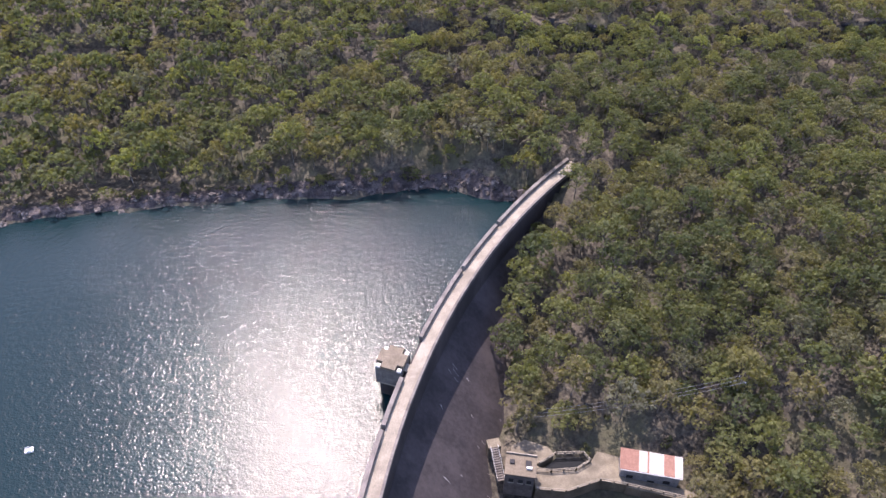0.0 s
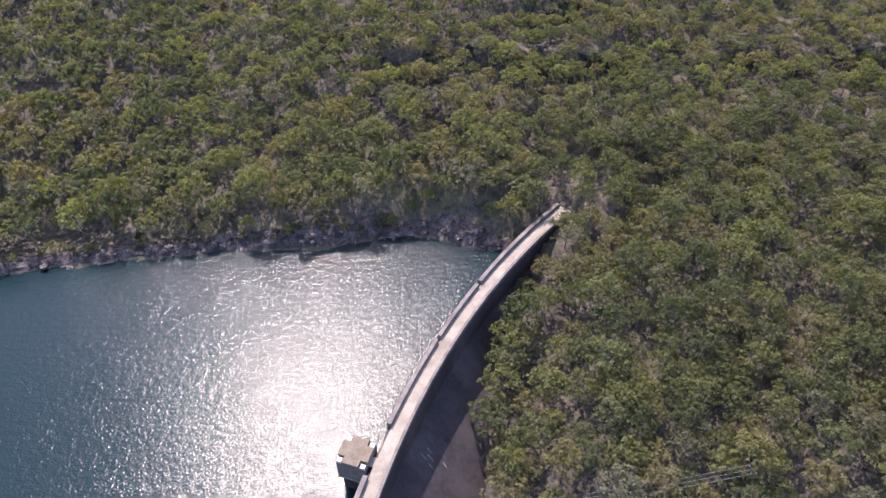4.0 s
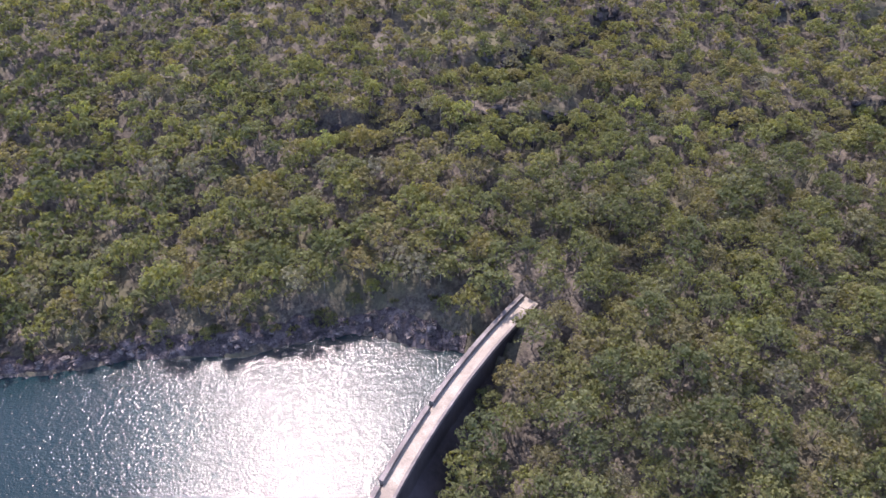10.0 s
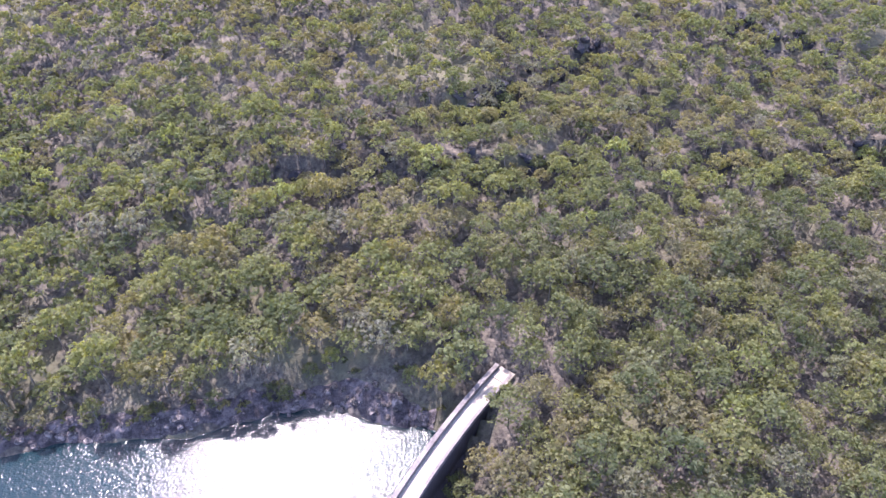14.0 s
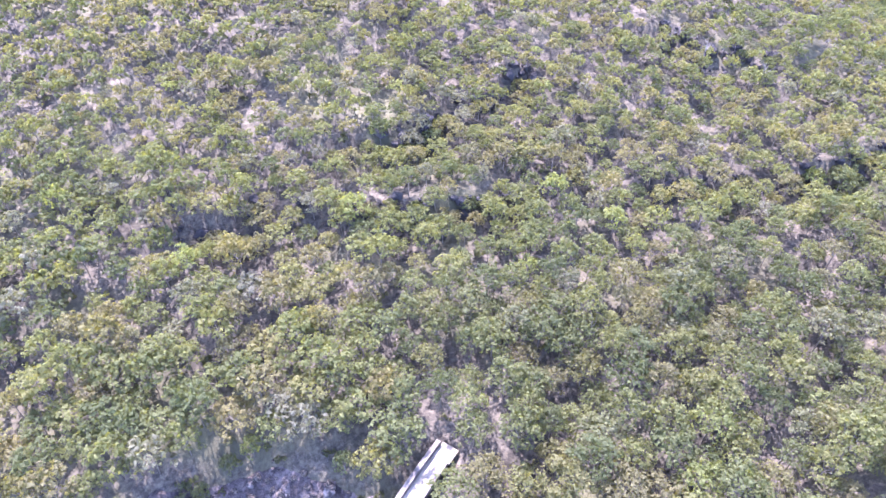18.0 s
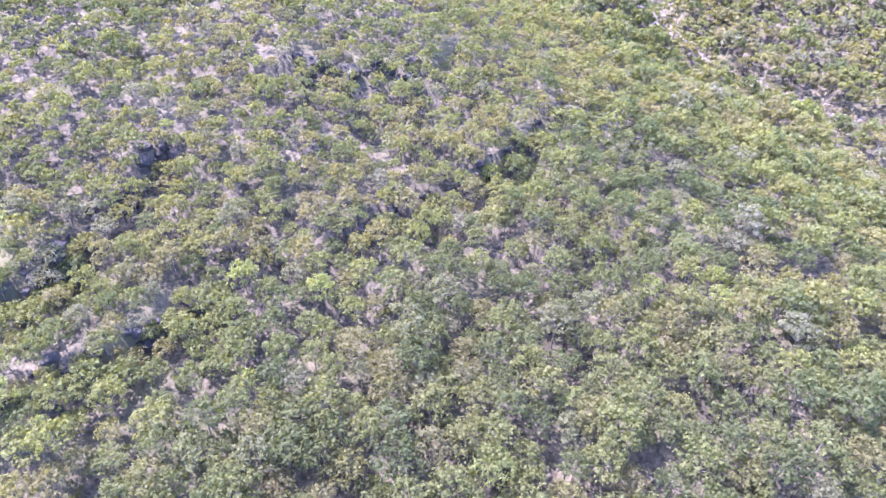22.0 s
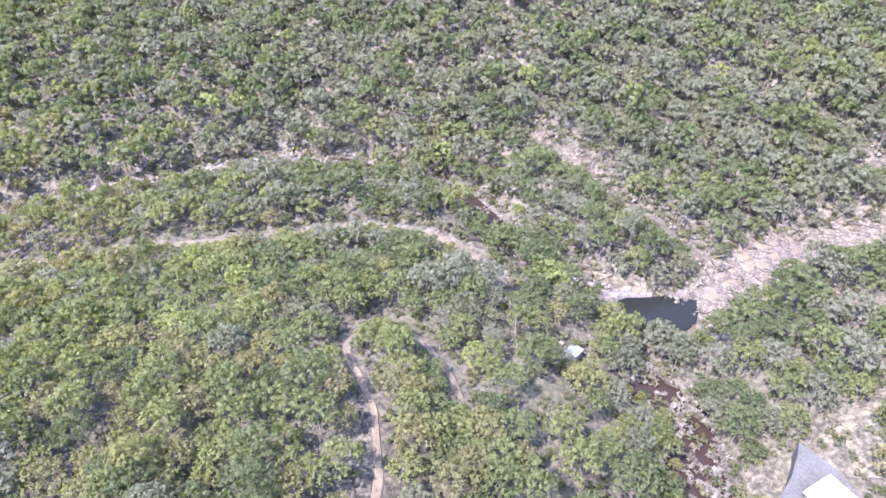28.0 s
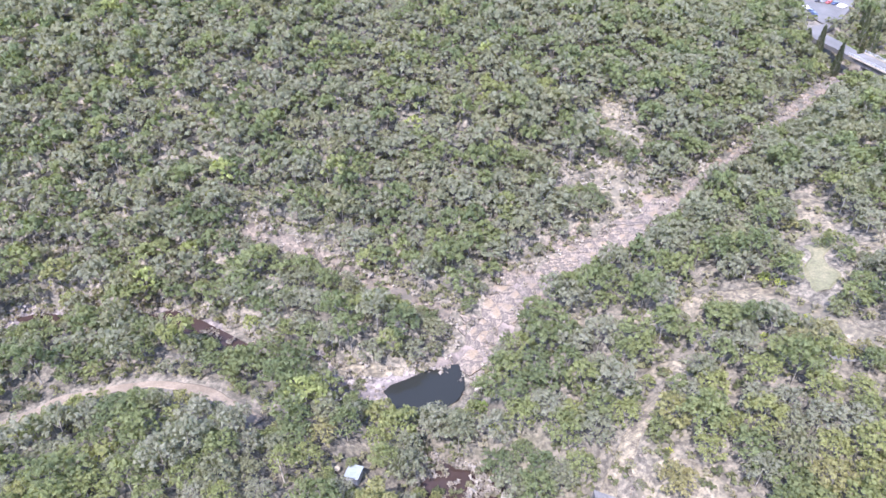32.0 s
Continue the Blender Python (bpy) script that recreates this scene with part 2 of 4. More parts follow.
M_RED = surface("red_roof_paint", (0.16, 0.078, 0.056), (0.22, 0.112, 0.082), 0.9, fine=5, bump=0.1, rough=0.55)
M_METAL = surface("grey_metal", (0.22, 0.23, 0.25), (0.40, 0.41, 0.43), 0.9, fine=6, bump=0.1, rough=0.45, metal=0.6)
M_BLUE = surface("pale_blue_roof", (0.082, 0.096, 0.106), (0.115, 0.130, 0.140), 0.8, fine=5, bump=0.05, rough=0.5)
M_STREAK = surface("lime_streak", (0.16, 0.15, 0.15), (0.34, 0.33, 0.33), 1.2, fine=9, bump=0)
M_DARK = surface("dark_opening", (0.012, 0.012, 0.014), (0.03, 0.03, 0.032), 0.8, bump=0)
M_ASPHALT = surface("grey_asphalt", (0.038, 0.038, 0.038), (0.070, 0.069, 0.068), 0.12, fine=2.5, bump=0.1)
M_LAKE = water("lake_water", (0.003, 0.013, 0.016), 0.12, 2.5, 1.0, 0.077)
M_POOL = water("dark_pool_water", (0.009, 0.010, 0.0095), 0.08, 0.8, 0.15, 0.1)
M_BROWN = water("tannin_water", (0.019, 0.0130, 0.0115), 0.25, 0.8, 0.3, 0.1)


# ---- mesh helpers ----
def mesh_of(name, verts, faces, material):
    me = bpy.data.meshes.new(name)
    me.from_pydata([tuple(v) for v in verts], [], [tuple(q) for q in faces])
    me.materials.append(material)
    return me


def part(name, bm, material, parent=None, label=""):
    me = bpy.data.meshes.new(name)
    bm.to_mesh(me)
    bm.free()
    me.materials.append(material)
    ob = new(name, me)
    ob.parent = parent
    return tagged(ob, label)


def box(bm, size, at, turn=0.0, bevel=0.0):
    r = bmesh.ops.create_cube(bm, size=1.0, matrix=Matrix.LocRotScale(at, Euler((0, 0, radians(turn))), size))
    if bevel:
        es = list({e for v in r["verts"] for e in v.link_edges})
        bmesh.ops.bevel(bm, geom=es, offset=bevel, segments=1, affect="EDGES")
    return bm


def one_box(size, at, turn=0.0, bevel=0.0):
    return box(bmesh.new(), size, at, turn, bevel)


def rod(bm, a, b, r1, r2, sides=6):
    a, b = Vector(a), Vector(b)
    d = b - a
    m = Matrix.Translation((a + b) / 2) @ d.to_track_quat("Z", "Y").to_matrix().to_4x4()
    bmesh.ops.create_cone(bm, cap_ends=True, segments=sides, radius1=r1, radius2=r2, depth=d.length, matrix=m)
    return bm


# ---- the lie of the land ----
DAM_C, DAM_R, CREST = (163.05, 25.95), 176.58, 8.0
SHORE = np.array([(-3000, 60), (-400, 105), (-200, 118), (-110, 130), (-84, 135), (-56, 139), (-27, 141), (2, 145), (11, 141), (20, 138), (45, 138)], float)
RIVER = np.array([(300, 330, -9), (279, 275, -9.5), (263, 248, -10), (256, 215, -10), (254, 175, -10), (262, 146, -10), (260, 118, -10), (257, 85, -9.5), (244, 58, -9.5), (218, 38, -9.5), (196, 34, -9), (178, 27, -8.5), (163, 21, -8.5), (153, 12, -8.5)], float)
SLABS = np.array([(153, 12, -8.5), (154, 1, -7.9), (157, -19, -3.5), (153, -35, -0.5), (146, -50, 3.5), (141.5, -64, 6.5), (139.5, -80, 8.5), (138, -100, 10), (135.5, -135, 9.7), (135.5, -165, 8), (133, -207, 5), (120, -260, 4)], float)
PARKING, APPROACH = np.array([(160, -236), (164, -262)], float), np.array([(156, -224), (153, -210), (145, -204)], float)
STREAM = np.array([(4, 60, -15), (24, 62, -15), (60, 60, -13), (90, 46, -11), (112, 33, -8.3), (126, 28, -7.9), (139, 29, -7.6), (152, 18, -8.5)], float)
LEDGES = [np.array(q, float) for q in ([(-12, 191), (2, 192), (13, 191), (24, 190), (40, 188), (56, 190)], [(84, 187), (99, 185), (114, 184), (130, 187), (145, 192)], [(26, 205), (35, 204), (56, 215), (64, 219)], [(95, 226), (103, 218), (120, 214)])]
HILLS = (11.2, -11.4, -37.0, 46.2, 11.7, 11.6, 31.6, -29.8, -6.8, 23.6, -31.0, 18.8, -11.4, -29.0, 36.2, 9.7, 19.1, 16.7, 9.1, -0.7, 19.7, -17.1, 25.5, -10.7, 20.5, 29.5, -28.4, 19.6, -7.7, 7.2, -38.3, 30.7, 5.2, 8.4, 29.0, 14.0, -29.9, -6.6, -2.2, -35.9)


def along(line, x, y):
    """Distance to a line of the plan, and its height at the nearest place."""
    best, high = np.full(np.shape(x), 1e9), np.zeros(np.shape(x))
    for a, b in zip(line[:-1], line[1:]):
        d = b[:2] - a[:2]
        t = np.clip(((x - a[0]) * d[0] + (y - a[1]) * d[1]) / (d @ d), 0, 1)
        q = np.hypot(x - a[0] - t * d[0], y - a[1] - t * d[1])
        if line.shape[1] > 2:
            high = np.where(q < best, a[2] + t * (b[2] - a[2]), high)
        best = np.minimum(best, q)
    return best, high


def waves(x, y, s, k):
    return np.sin(x / s + 1.7 * k + 1.3 * np.sin(y / s * 0.7 + k)) * np.sin(y / s * 1.1 + 2.3 * k + 1.1 * np.sin(x / s * 0.8 - k))


def height(x, y):
    x, y = np.asarray(x, float), np.asarray(y, float)
    z = np.zeros(np.shape(x))
    k = 0
    for s, xs, ys in ((150.0, (-150, 0, 150, 300), (-250, -100, 50, 200, 350)), (60.0, (20, 90, 160, 230), (-10, 50, 110, 170, 230))):
        for cx in xs:
            for cy in ys:
                z = z + HILLS[k] * np.exp(-((x - cx) ** 2 + (y - cy) ** 2) / (2 * s * s))
                k += 1
    far = np.clip((np.hypot(x - 90, y - 30) - 420) / 500, 0, 1)
    z = z + far * (24 + 20 * waves(x, y, 260.0, 1.0))
    z = z + 0.7 * waves(x, y, 9.0, 0.3) + 0.35 * waves(x, y, 3.7, 1.1)
    for ledge in LEDGES:
        d, b = along(ledge, x, y)
        side = y - np.interp(x, ledge[:, 0], ledge[:, 1])
        z = z + 2.5 * np.tanh(side / 0.8) * np.exp(-((d / 9.0) ** 2)) * np.clip(0.45 + 0.9 * waves(x, y, 6.5, 0.6), 0.1, 1)
    for line, half in ((PARKING, 11.0), (APPROACH, 4.5)):      # made ground under the car park and its road
        d, _ = along(line, x, y)
        z = np.maximum(z, 13.4 - 0.7 * np.maximum(d - half, 0))
    for line, half, slope in ((RIVER, 5.0, 0.55), (SLABS, 7.0, 0.5), (STREAM, 7.0, 0.42)):
        d, b = along(line, x, y)
        z = np.minimum(z, b + slope * np.maximum(d - half, 0) + 0.25 * waves(x, y, 2.9, 0.7))
    r = np.hypot(x - DAM_C[0], y - DAM_C[1])
    z = z - 3.0 * np.exp(-(((DAM_R - r - 15) / 6.0) ** 2)) * (x < 60) * np.clip((y - 74) / 8, 0, 1)
    z = z - 3.5 * np.exp(-(((DAM_R - r - 4) / 3.0) ** 2)) * (x < 60) * np.clip((y - 88) / 10, 0, 1) * np.clip((141 - y) / 12, 0, 1)
    north = y - np.interp(x, SHORE[:, 0], SHORE[:, 1]) + 1.2 * waves(x, y, 5.0, 2.0) + 0.6 * waves(x, y, 1.9, 0.4)
    wet = (r > DAM_R - 1) & (y > -120) & (x < 60)
    bank = np.where(north > 0, np.minimum(np.maximum(z, 1.2), 0.75 * north + 0.5 * np.abs(waves(x, y, 2.3, 1.9))), np.maximum(0.6 * north, -12))
    z = np.where(wet, np.where(y < -60, np.minimum(bank, 0), bank), z)
    return z


# ---- ground, water ----
def spaced(lo, hi, step, reach):
    inner = list(np.arange(lo, hi + step / 2, step))
    out, d = [], step
    while sum(out) < reach:
        d *= 1.35
        out.append(d)
    left, right = lo - np.cumsum(out), hi + np.cumsum(out)
    return np.array(list(left[::-1]) + inner + list(right))


def sheet():
    xs, ys = spaced(-150, 404, 2.2, 4000), spaced(-340, 300, 2.2, 4000)
    gx, gy = np.meshgrid(xs, ys)
    gz = height(gx, gy)
    n, m = len(xs), len(ys)
    i = (np.arange(m - 1)[:, None] * n + np.arange(n - 1)[None]).ravel()
    faces = np.stack([i, i + 1, i + n + 1, i + n], 1)
    return np.stack([gx.ravel(), gy.ravel(), gz.ravel()], 1), faces


def big_mesh(name, verts, faces, material, tone=None, smooth=False):
    """A mesh straight from arrays; tone is one value a face."""
    me = bpy.data.meshes.new(name)
    k = faces.shape[1]
    me.vertices.add(len(verts))
    me.vertices.foreach_set("co", np.ascontiguousarray(verts, np.float32).ravel())
    me.loops.add(faces.size)
    me.loops.foreach_set("vertex_index", np.ascontiguousarray(faces, np.int32).ravel())
    me.polygons.add(len(faces))
    me.polygons.foreach_set("loop_start", np.arange(len(faces), dtype=np.int32) * k)
    if smooth:
        me.polygons.foreach_set("use_smooth", np.ones(len(faces), bool))
    if tone is not None:
        me.attributes.new("tone", "FLOAT", "FACE").data.foreach_set("value", np.ascontiguousarray(tone, np.float32))
    me.update(calc_edges=True)
    me.materials.append(material)
    return me


v, q = sheet()
tagged(new("ground", big_mesh("ground", v, q, M_GROUND, smooth=True)), "leaf-littered brown bush soil with stones", "ground", kind="structure")


def flat_water(name, outline, z, material, label):
    bm = bmesh.new()
    f = bm.faces.new([bm.verts.new((x, y, z)) for x, y in outline])
    bmesh.ops.triangulate(bm, faces=[f])
    ob = part(name, bm, material)
    return tagged(ob, label, "water", kind="structure")


def arc(radius, a0, a1, n):
    return [(DAM_C[0] + radius * math.cos(radians(a)), DAM_C[1] + radius * math.sin(radians(a))) for a in np.linspace(a0, a1, n)]


lake = [(x, y + 12) for x, y in SHORE[:-2]] + arc(DAM_R + 1.0, 137.0, 205.0, 60) + [(-60, -130), (-3000, -130)]
flat_water("water", [(161.6, 20.5), (161.8, 18), (160.4, 14.5), (159, 10), (156.5, 5), (154.6, 2.8), (151.5, 4.5), (148.6, 7.5), (147.6, 11), (148.2, 14.2), (149.5, 17.5), (151.2, 20.6), (154.7, 22.4), (158.2, 22.0), (160, 20.8)], -7.75, M_POOL, "still dark pool water among granite")
flat_water("water", [(226, 44), (222.5, 37), (213.4, 34.2), (205, 32.6), (197.5, 31.4), (195.5, 35), (205.3, 39.2), (214.6, 42.6)], -8.6, M_BROWN, "red-brown tannin pool in the river bed")
flat_water("water", [(250, 66), (247, 60), (239, 55), (237, 58), (244, 64)], -8.9, M_BROWN, "red-brown tannin pool in the river bed")
flat_water("water", lake, 0.0, M_LAKE, "rippled blue-green lake water glittering in the sun")


def ribbon(name, line, half, material, label, category, lift=0.22, rough=0.35, kind="structure", seed=1):
    """A strip laid on the ground along a line of the plan, with uneven edges."""
    pts = [Vector((x, y)) for x, y in line]
    fine = []
    for a, b in zip(pts[:-1], pts[1:]):
        n = max(1, int((b - a).length / 1.5))
        fine += [a.lerp(b, i / n) for i in range(n)]
    fine.append(pts[-1])
    for _ in range(3):
        fine = [fine[0]] + [(fine[i - 1] + 2 * fine[i] + fine[i + 1]) / 4 for i in range(1, len(fine) - 1)] + [fine[-1]]
    rng = np.random.RandomState(seed)
    k = np.array((1, 2, 3, 2, 1)) / 4.5
    edge_l, edge_r = (np.convolve(rng.uniform(-1, 1, len(fine) + 4), k, "valid") for _ in range(2))
    verts, faces, cols = [], [], 6
    for i, p in enumerate(fine):
        d = (fine[min(i + 1, len(fine) - 1)] - fine[max(i - 1, 0)]).normalized()
        nrm = Vector((-d.y, d.x))
        wl, wr = half * (1 + rough * edge_l[i]), half * (1 + rough * edge_r[i])
        for c in range(cols):
            u = -wl + (wl + wr) * c / (cols - 1)
            w = p + nrm * u
            edge = c in (0, cols - 1)
            verts.append((w.x, w.y, float(height(w.x, w.y)) + (-0.25 if edge else lift)))
    for i in range(len(fine) - 1):
        for c in range(cols - 1):
            a = i * cols + c
            faces.append((a, a + cols, a + cols + 1, a + 1))
    return tagged(new(name, mesh_of(name, verts, faces, material)), label, category, kind=kind)


LOOP = [(108, 101), (118, 96), (131, 90), (142, 87), (150, 87), (160, 88), (166, 84), (167, 77), (161, 73), (153, 71), (147, 70), (140, 70)]
ROAD = [(232, 165), (228, 143), (224, 125), (219, 105), (216, 86), (212, 68), (202, 56), (190, 48), (180, 46), (172, 46)]
CUT_A = [(152, 53), (137, 59), (126, 62), (112, 66)]
CUT_B = [(143, 49), (133, 52), (125, 53), (110, 57)]
SCAR = [(296, 110), (287, 90), (276, 72), (262, 48), (240, 27), (224, 11), (210, 4), (195, 1), (183, -1), (172, -4), (165, -6)]
PATH_S = [(109, 17), (111, 2), (111, -10), (112, -18), (118, -8)]
SAND_A = [(137, -18), (127, -21), (119.4, -26), (114.5, -36.8), (110, -39.3), (99.7, -40.3), (90.4, -38.2), (80, -37)]
SAND_B = [(113, -78), (106, -69.5), (99.5, -65), (94, -64.6), (88, -70)]
LAWN = [(104.8, -60), (100.5, -52), (96.4, -47)]
ribbon("road", LOOP, 1.05, M_TRACK, "pale dusty dirt track looping round the spur", "dirt track", seed=2)
ribbon("road", ROAD, 1.8, M_TRACK, "pale dirt road along the river flat", "dirt road", seed=3)
ribbon("ground", [(x, y + 1.9) for x, y in SHORE[3:-1]], 2.6, M_BANK, "rocky lake bank of broken grey and pink stone, darkened for tree shade", "rocky bank", rough=0.3, seed=30)
ribbon("ground", [(231, 18)] + SCAR[5:], 3.4, M_GULLY, "dry gully of pale sand and stones", "gully", rough=0.5, seed=6)
ribbon("ground", PATH_S, 2.0, M_SAND, "sandy footpath with worn edges", "footpath", rough=0.5, seed=7)
ribbon("ground", [(x, y) for x, y, _ in RIVER[1:]], 5.5, M_ROCK, "stony river bed with pale boulders", "river bed", rough=0.4, seed=8)
ribbon("ground", [(x, y) for x, y, _ in SLABS[:6]], 5.4, M_CREVICE, "dark wet granite between the slabs of the river bed", "rock slab", rough=0.4, seed=9)
ribbon("ground", [(x, y) for x, y, _ in SLABS[5:-1]], 2.2, M_SLAB, "pale granite river bed between the trees", "rock slab", rough=0.85, seed=19)
ribbon("ground", SAND_A, 4.2, M_SAND, "open sandy clearing with scattered shrubs", "clearing", rough=0.4, seed=20)
ribbon("ground", LAWN, 3.2, M_GRASS, "strip of dry mown grass", "lawn", rough=0.9, lift=0.3, seed=21)
ribbon("ground", SAND_B, 3.8, M_SAND, "open sandy clearing with scattered shrubs", "clearing", rough=0.4, seed=22)
ribbon("road", [(90, -31), (86, -33), (78, -35), (66, -38)], 2.2, M_ASPHALT, "grey sealed road edge", "road", rough=0.1, seed=23)
ribbon("ground", [(177, -95), (172, -86), (163, -74), (157, -66), (150, -60)], 4.6, M_SAND, "bare sandy slope above the river", "clearing", rough=0.5, seed=24)
ribbon("ground", [(168, -58), (161, -56), (154, -52)], 4.0, M_SAND, "bare sandy slope above the river", "clearing", rough=0.5, seed=25)
ribbon("ground", [(176, 25), (170, 19), (162, 14)], 2.0, M_SAND, "pale sand bar beside the pool", "sand bar", rough=0.4, seed=26)
ribbon("ground", [(107, 8), (103, 4), (97, 2), (92, 6)], 4.5, M_SAND, "rubbly pale slope behind the white building", "rubble slope", rough=0.4, seed=27)
ribbon("water", [(x, y) for x, y, _ in STREAM[3:-1]], 6.8, M_BROWN, "shallow reddish-brown stream water", "stream", rough=0.3, seed=10)



# ---- the dam ----
def swept(name, profile, a0, a1, n, material, parent=None, label="", close=True):
    """A profile of (inward offset, height) swept round the dam's arc; offsets grow downstream."""
    verts, faces, k = [], [], len(profile)
    for a in np.linspace(a0, a1, n):
        c, s = math.cos(radians(a)), math.sin(radians(a))
        for o, z in profile:
            verts.append((DAM_C[0] + (DAM_R - o) * c, DAM_C[1] + (DAM_R - o) * s, z))
    for i in range(n - 1):
        for j in range(k if close else k - 1):
            p, r = i * k + j, i * k + (j + 1) % k
            faces.append((p, r, r + k, p + k))
    faces += [tuple(range(k - 1, -1, -1)), tuple(range((n - 1) * k, n * k))]
    ob = new(name, mesh_of(name, verts, faces, material))
    ob.parent = parent
    return tagged(ob, label)


A0, A1 = 137.4, 203.0
dam = tagged(new("dam"), "curved concrete dam wall with a pale walkway and dark face", "dam")
swept("wall_body", [(-1.5, 7.6), (1.5, 7.6), (1.5, 0.5), (21.5, -18.0), (21.5, -24), (-1.5, -24)], A0, A1, 110, M_CONC_SHADE, dam, "stained concrete face, its colour darkened for shade")
swept("walkway", [(-1.1, 7.6), (-1.1, 8.0), (1.25, 8.0), (1.25, 7.6)], A0, A1, 110, M_CONC, dam, "pale sunlit concrete walkway")
swept("downstream_kerb", [(1.25, 7.2), (1.25, 8.25), (1.75, 8.25), (1.75, 7.2)], A0, A1, 110, M_PARAPET, dam, "low weathered concrete kerb")
for a, b in ((137.4, 147.55), (147.9, 153.0), (153.35, 159.9), (163.2, 166.6), (166.9, 172.0), (172.3, 203.0)):
    swept("parapet", [(-1.9, 6.2), (-1.9, 9.0), (-1.1, 9.0), (-1.1, 6.2)], a, b, 26, M_PARAPET, dam, "dark weathered upstream parapet")


swept("abutment_block", [(-1.08, 7.7), (-1.08, 8.12), (2.0, 8.12), (2.0, 7.7)], 137.2, 138.15, 6, M_CONC, dam, "bleached concrete end block")


def on_dam(angle, inward, z):
    return Vector((DAM_C[0] + (DAM_R - inward) * math.cos(radians(angle)), DAM_C[1] + (DAM_R - inward) * math.sin(radians(angle)), z))


drip = np.random.RandomState(77)
for k in range(34):                    # pale lime streaks that seep from the joints
    a, top = drip.uniform(149, 172), drip.uniform(-15, -1)
    run, wide = drip.uniform(0.3, 1.3), drip.uniform(0.014, 0.032)
    ins = lambda z: 1.5 + (0.5 - z) * 20.0 / 18.5 + 0.02
    q = [on_dam(a - wide, ins(top), top), on_dam(a + wide, ins(top), top), on_dam(a + wide * 0.3 + 0.1, ins(top - run), top - run), on_dam(a - wide * 0.3 + 0.1, ins(top - run), top - run)]
    ob = new("lime_streak", mesh_of("lime_streak", q, [(0, 1, 2, 3)], M_STREAK))
    ob.parent = dam
    tagged(ob, "pale lime streak")


# ---- the intake tower ----
TOWER_A = 162.1
tower = tagged(new("intake_tower"), "square concrete intake tower standing in the lake beside the dam", "tower")
c = on_dam(TOWER_A, -4.6, 0)
tower.matrix_world = pose(c.x, c.y, -0.7, 0, 0, TOWER_A + 90)
part("shaft", one_box((4.2, 4.2, 16), (0, 0, -3.0), 0, 0.1), M_CONC_SHADE, tower, "stained concrete shaft")
part("room", one_box((5.2, 5.2, 4.6), (0, 0, 7.0), 0, 0.08), M_PARAPET, tower, "grey rendered upper room")
part("landing", one_box((1.8, 1.6, 0.4), (0.2, 3.3, 8.3), 0, 0.04), M_CONC, tower, "concrete landing to the walkway")
part("door", one_box((1.0, 0.1, 2.0), (0.2, 2.63, 7.4)), M_DARK, tower)
for sx in (-1.3, 1.3):
    part("window", one_box((0.8, 0.1, 1.1), (sx, -2.63, 7.6)), M_DARK, tower, "dark window")
part("ledge", one_box((5.5, 5.5, 0.25), (0, 0, 5.0), 0, 0.04), M_CONC, tower, "pale string course")
part("roof", box(one_box((5.4, 2.9, 0.8), (0, 0, 9.7), 0, 0.05), (2.9, 5.4, 0.82), (0, 0, 9.71), 0, 0.05), M_ROOF_TAN, tower, "tan cross-shaped flat roof")
for sx in (-1, 1):
    for sy in (-1, 1):
        part("corner_hatch", one_box((0.8, 0.8, 0.4), (2.1 * sx, 2.1 * sy, 9.45), 0, 0.04), M_WHITE, tower, "white corner hatch")


# ---- where trees grow ----
PATCHES = [[(122, -38), (104, -39), (91, -46)], [(103, -46), (106, -66), (104, -76)], [(177, -95), (163, -74), (150, -60)], [(176, 25), (162, 14), (154, 14)], [(107, 8), (100, 17), (92, 6)], [(160, 20), (151, 11)], [(222, 41), (209, 35), (199, 33)]]


CAR_PARK, CROSSING = [(160, -236), (164, -262)], [(156, -220), (152, -208), (142, -203), (135, -197), (112, -185)]
BARE = [[(175, -90), (169, -86), (163, -82)], [(170, -59), (157, -66), (146, -62)], [(146, -146), (141, -143)]]


def clear_of(x, y, lines):
    free = np.full(np.shape(x), 1e3)
    for line, half in lines:
        d, _ = along(np.asarray(line, float)[:, :2], x, y)
        free = np.minimum(free, d - half)
    return free


def built_ground(x, y):
    """How far each place lies outside tracks, slabs, water and walls."""
    x, y = np.asarray(x, float), np.asarray(y, float)
    free = clear_of(x, y, ((LOOP, 1.5), (ROAD, 2.2), (SLABS[:6], 5.4), (SLABS[5:8], 2.2), (SLABS[7:9], 0.9), (SLABS[8:], 3.4), (PATCHES[5], 6.0), (PATCHES[6], 2.6), (CAR_PARK, 10.0), (CROSSING, 5.0), ([(96, 20), (106, 20)], 6.5), ([(146, 42.4), (149, 43)], 2.2), ([(0, 147), (13, 143.5)], 2.6)))
    r = np.hypot(x - DAM_C[0], y - DAM_C[1])
    ang = np.degrees(np.arctan2(y - DAM_C[1], x - DAM_C[0])) % 360
    face = -0.4 + np.interp(ang, (137, 144.3, 148.6, 152.3, 155.3, 157.6, 159.5, 162.0), (2.2, 4.2, 6.6, 10.2, 12.4, 14.9, 16.4, 24.0))
    free = np.where((r > DAM_R - face) & (r < DAM_R + 4) & (ang > 136.6) & (ang < 210), -9, free)
    shore = y - np.interp(x, SHORE[:, 0], SHORE[:, 1])
    free = np.where((r > DAM_R - 2) & (x < 60), np.minimum(free, shore - 1.5), free)
    return np.where((x > 6) & (x < 50) & (y > 58) & (y < np.where(x < 23, 76.5, 74.3)), -9, free)


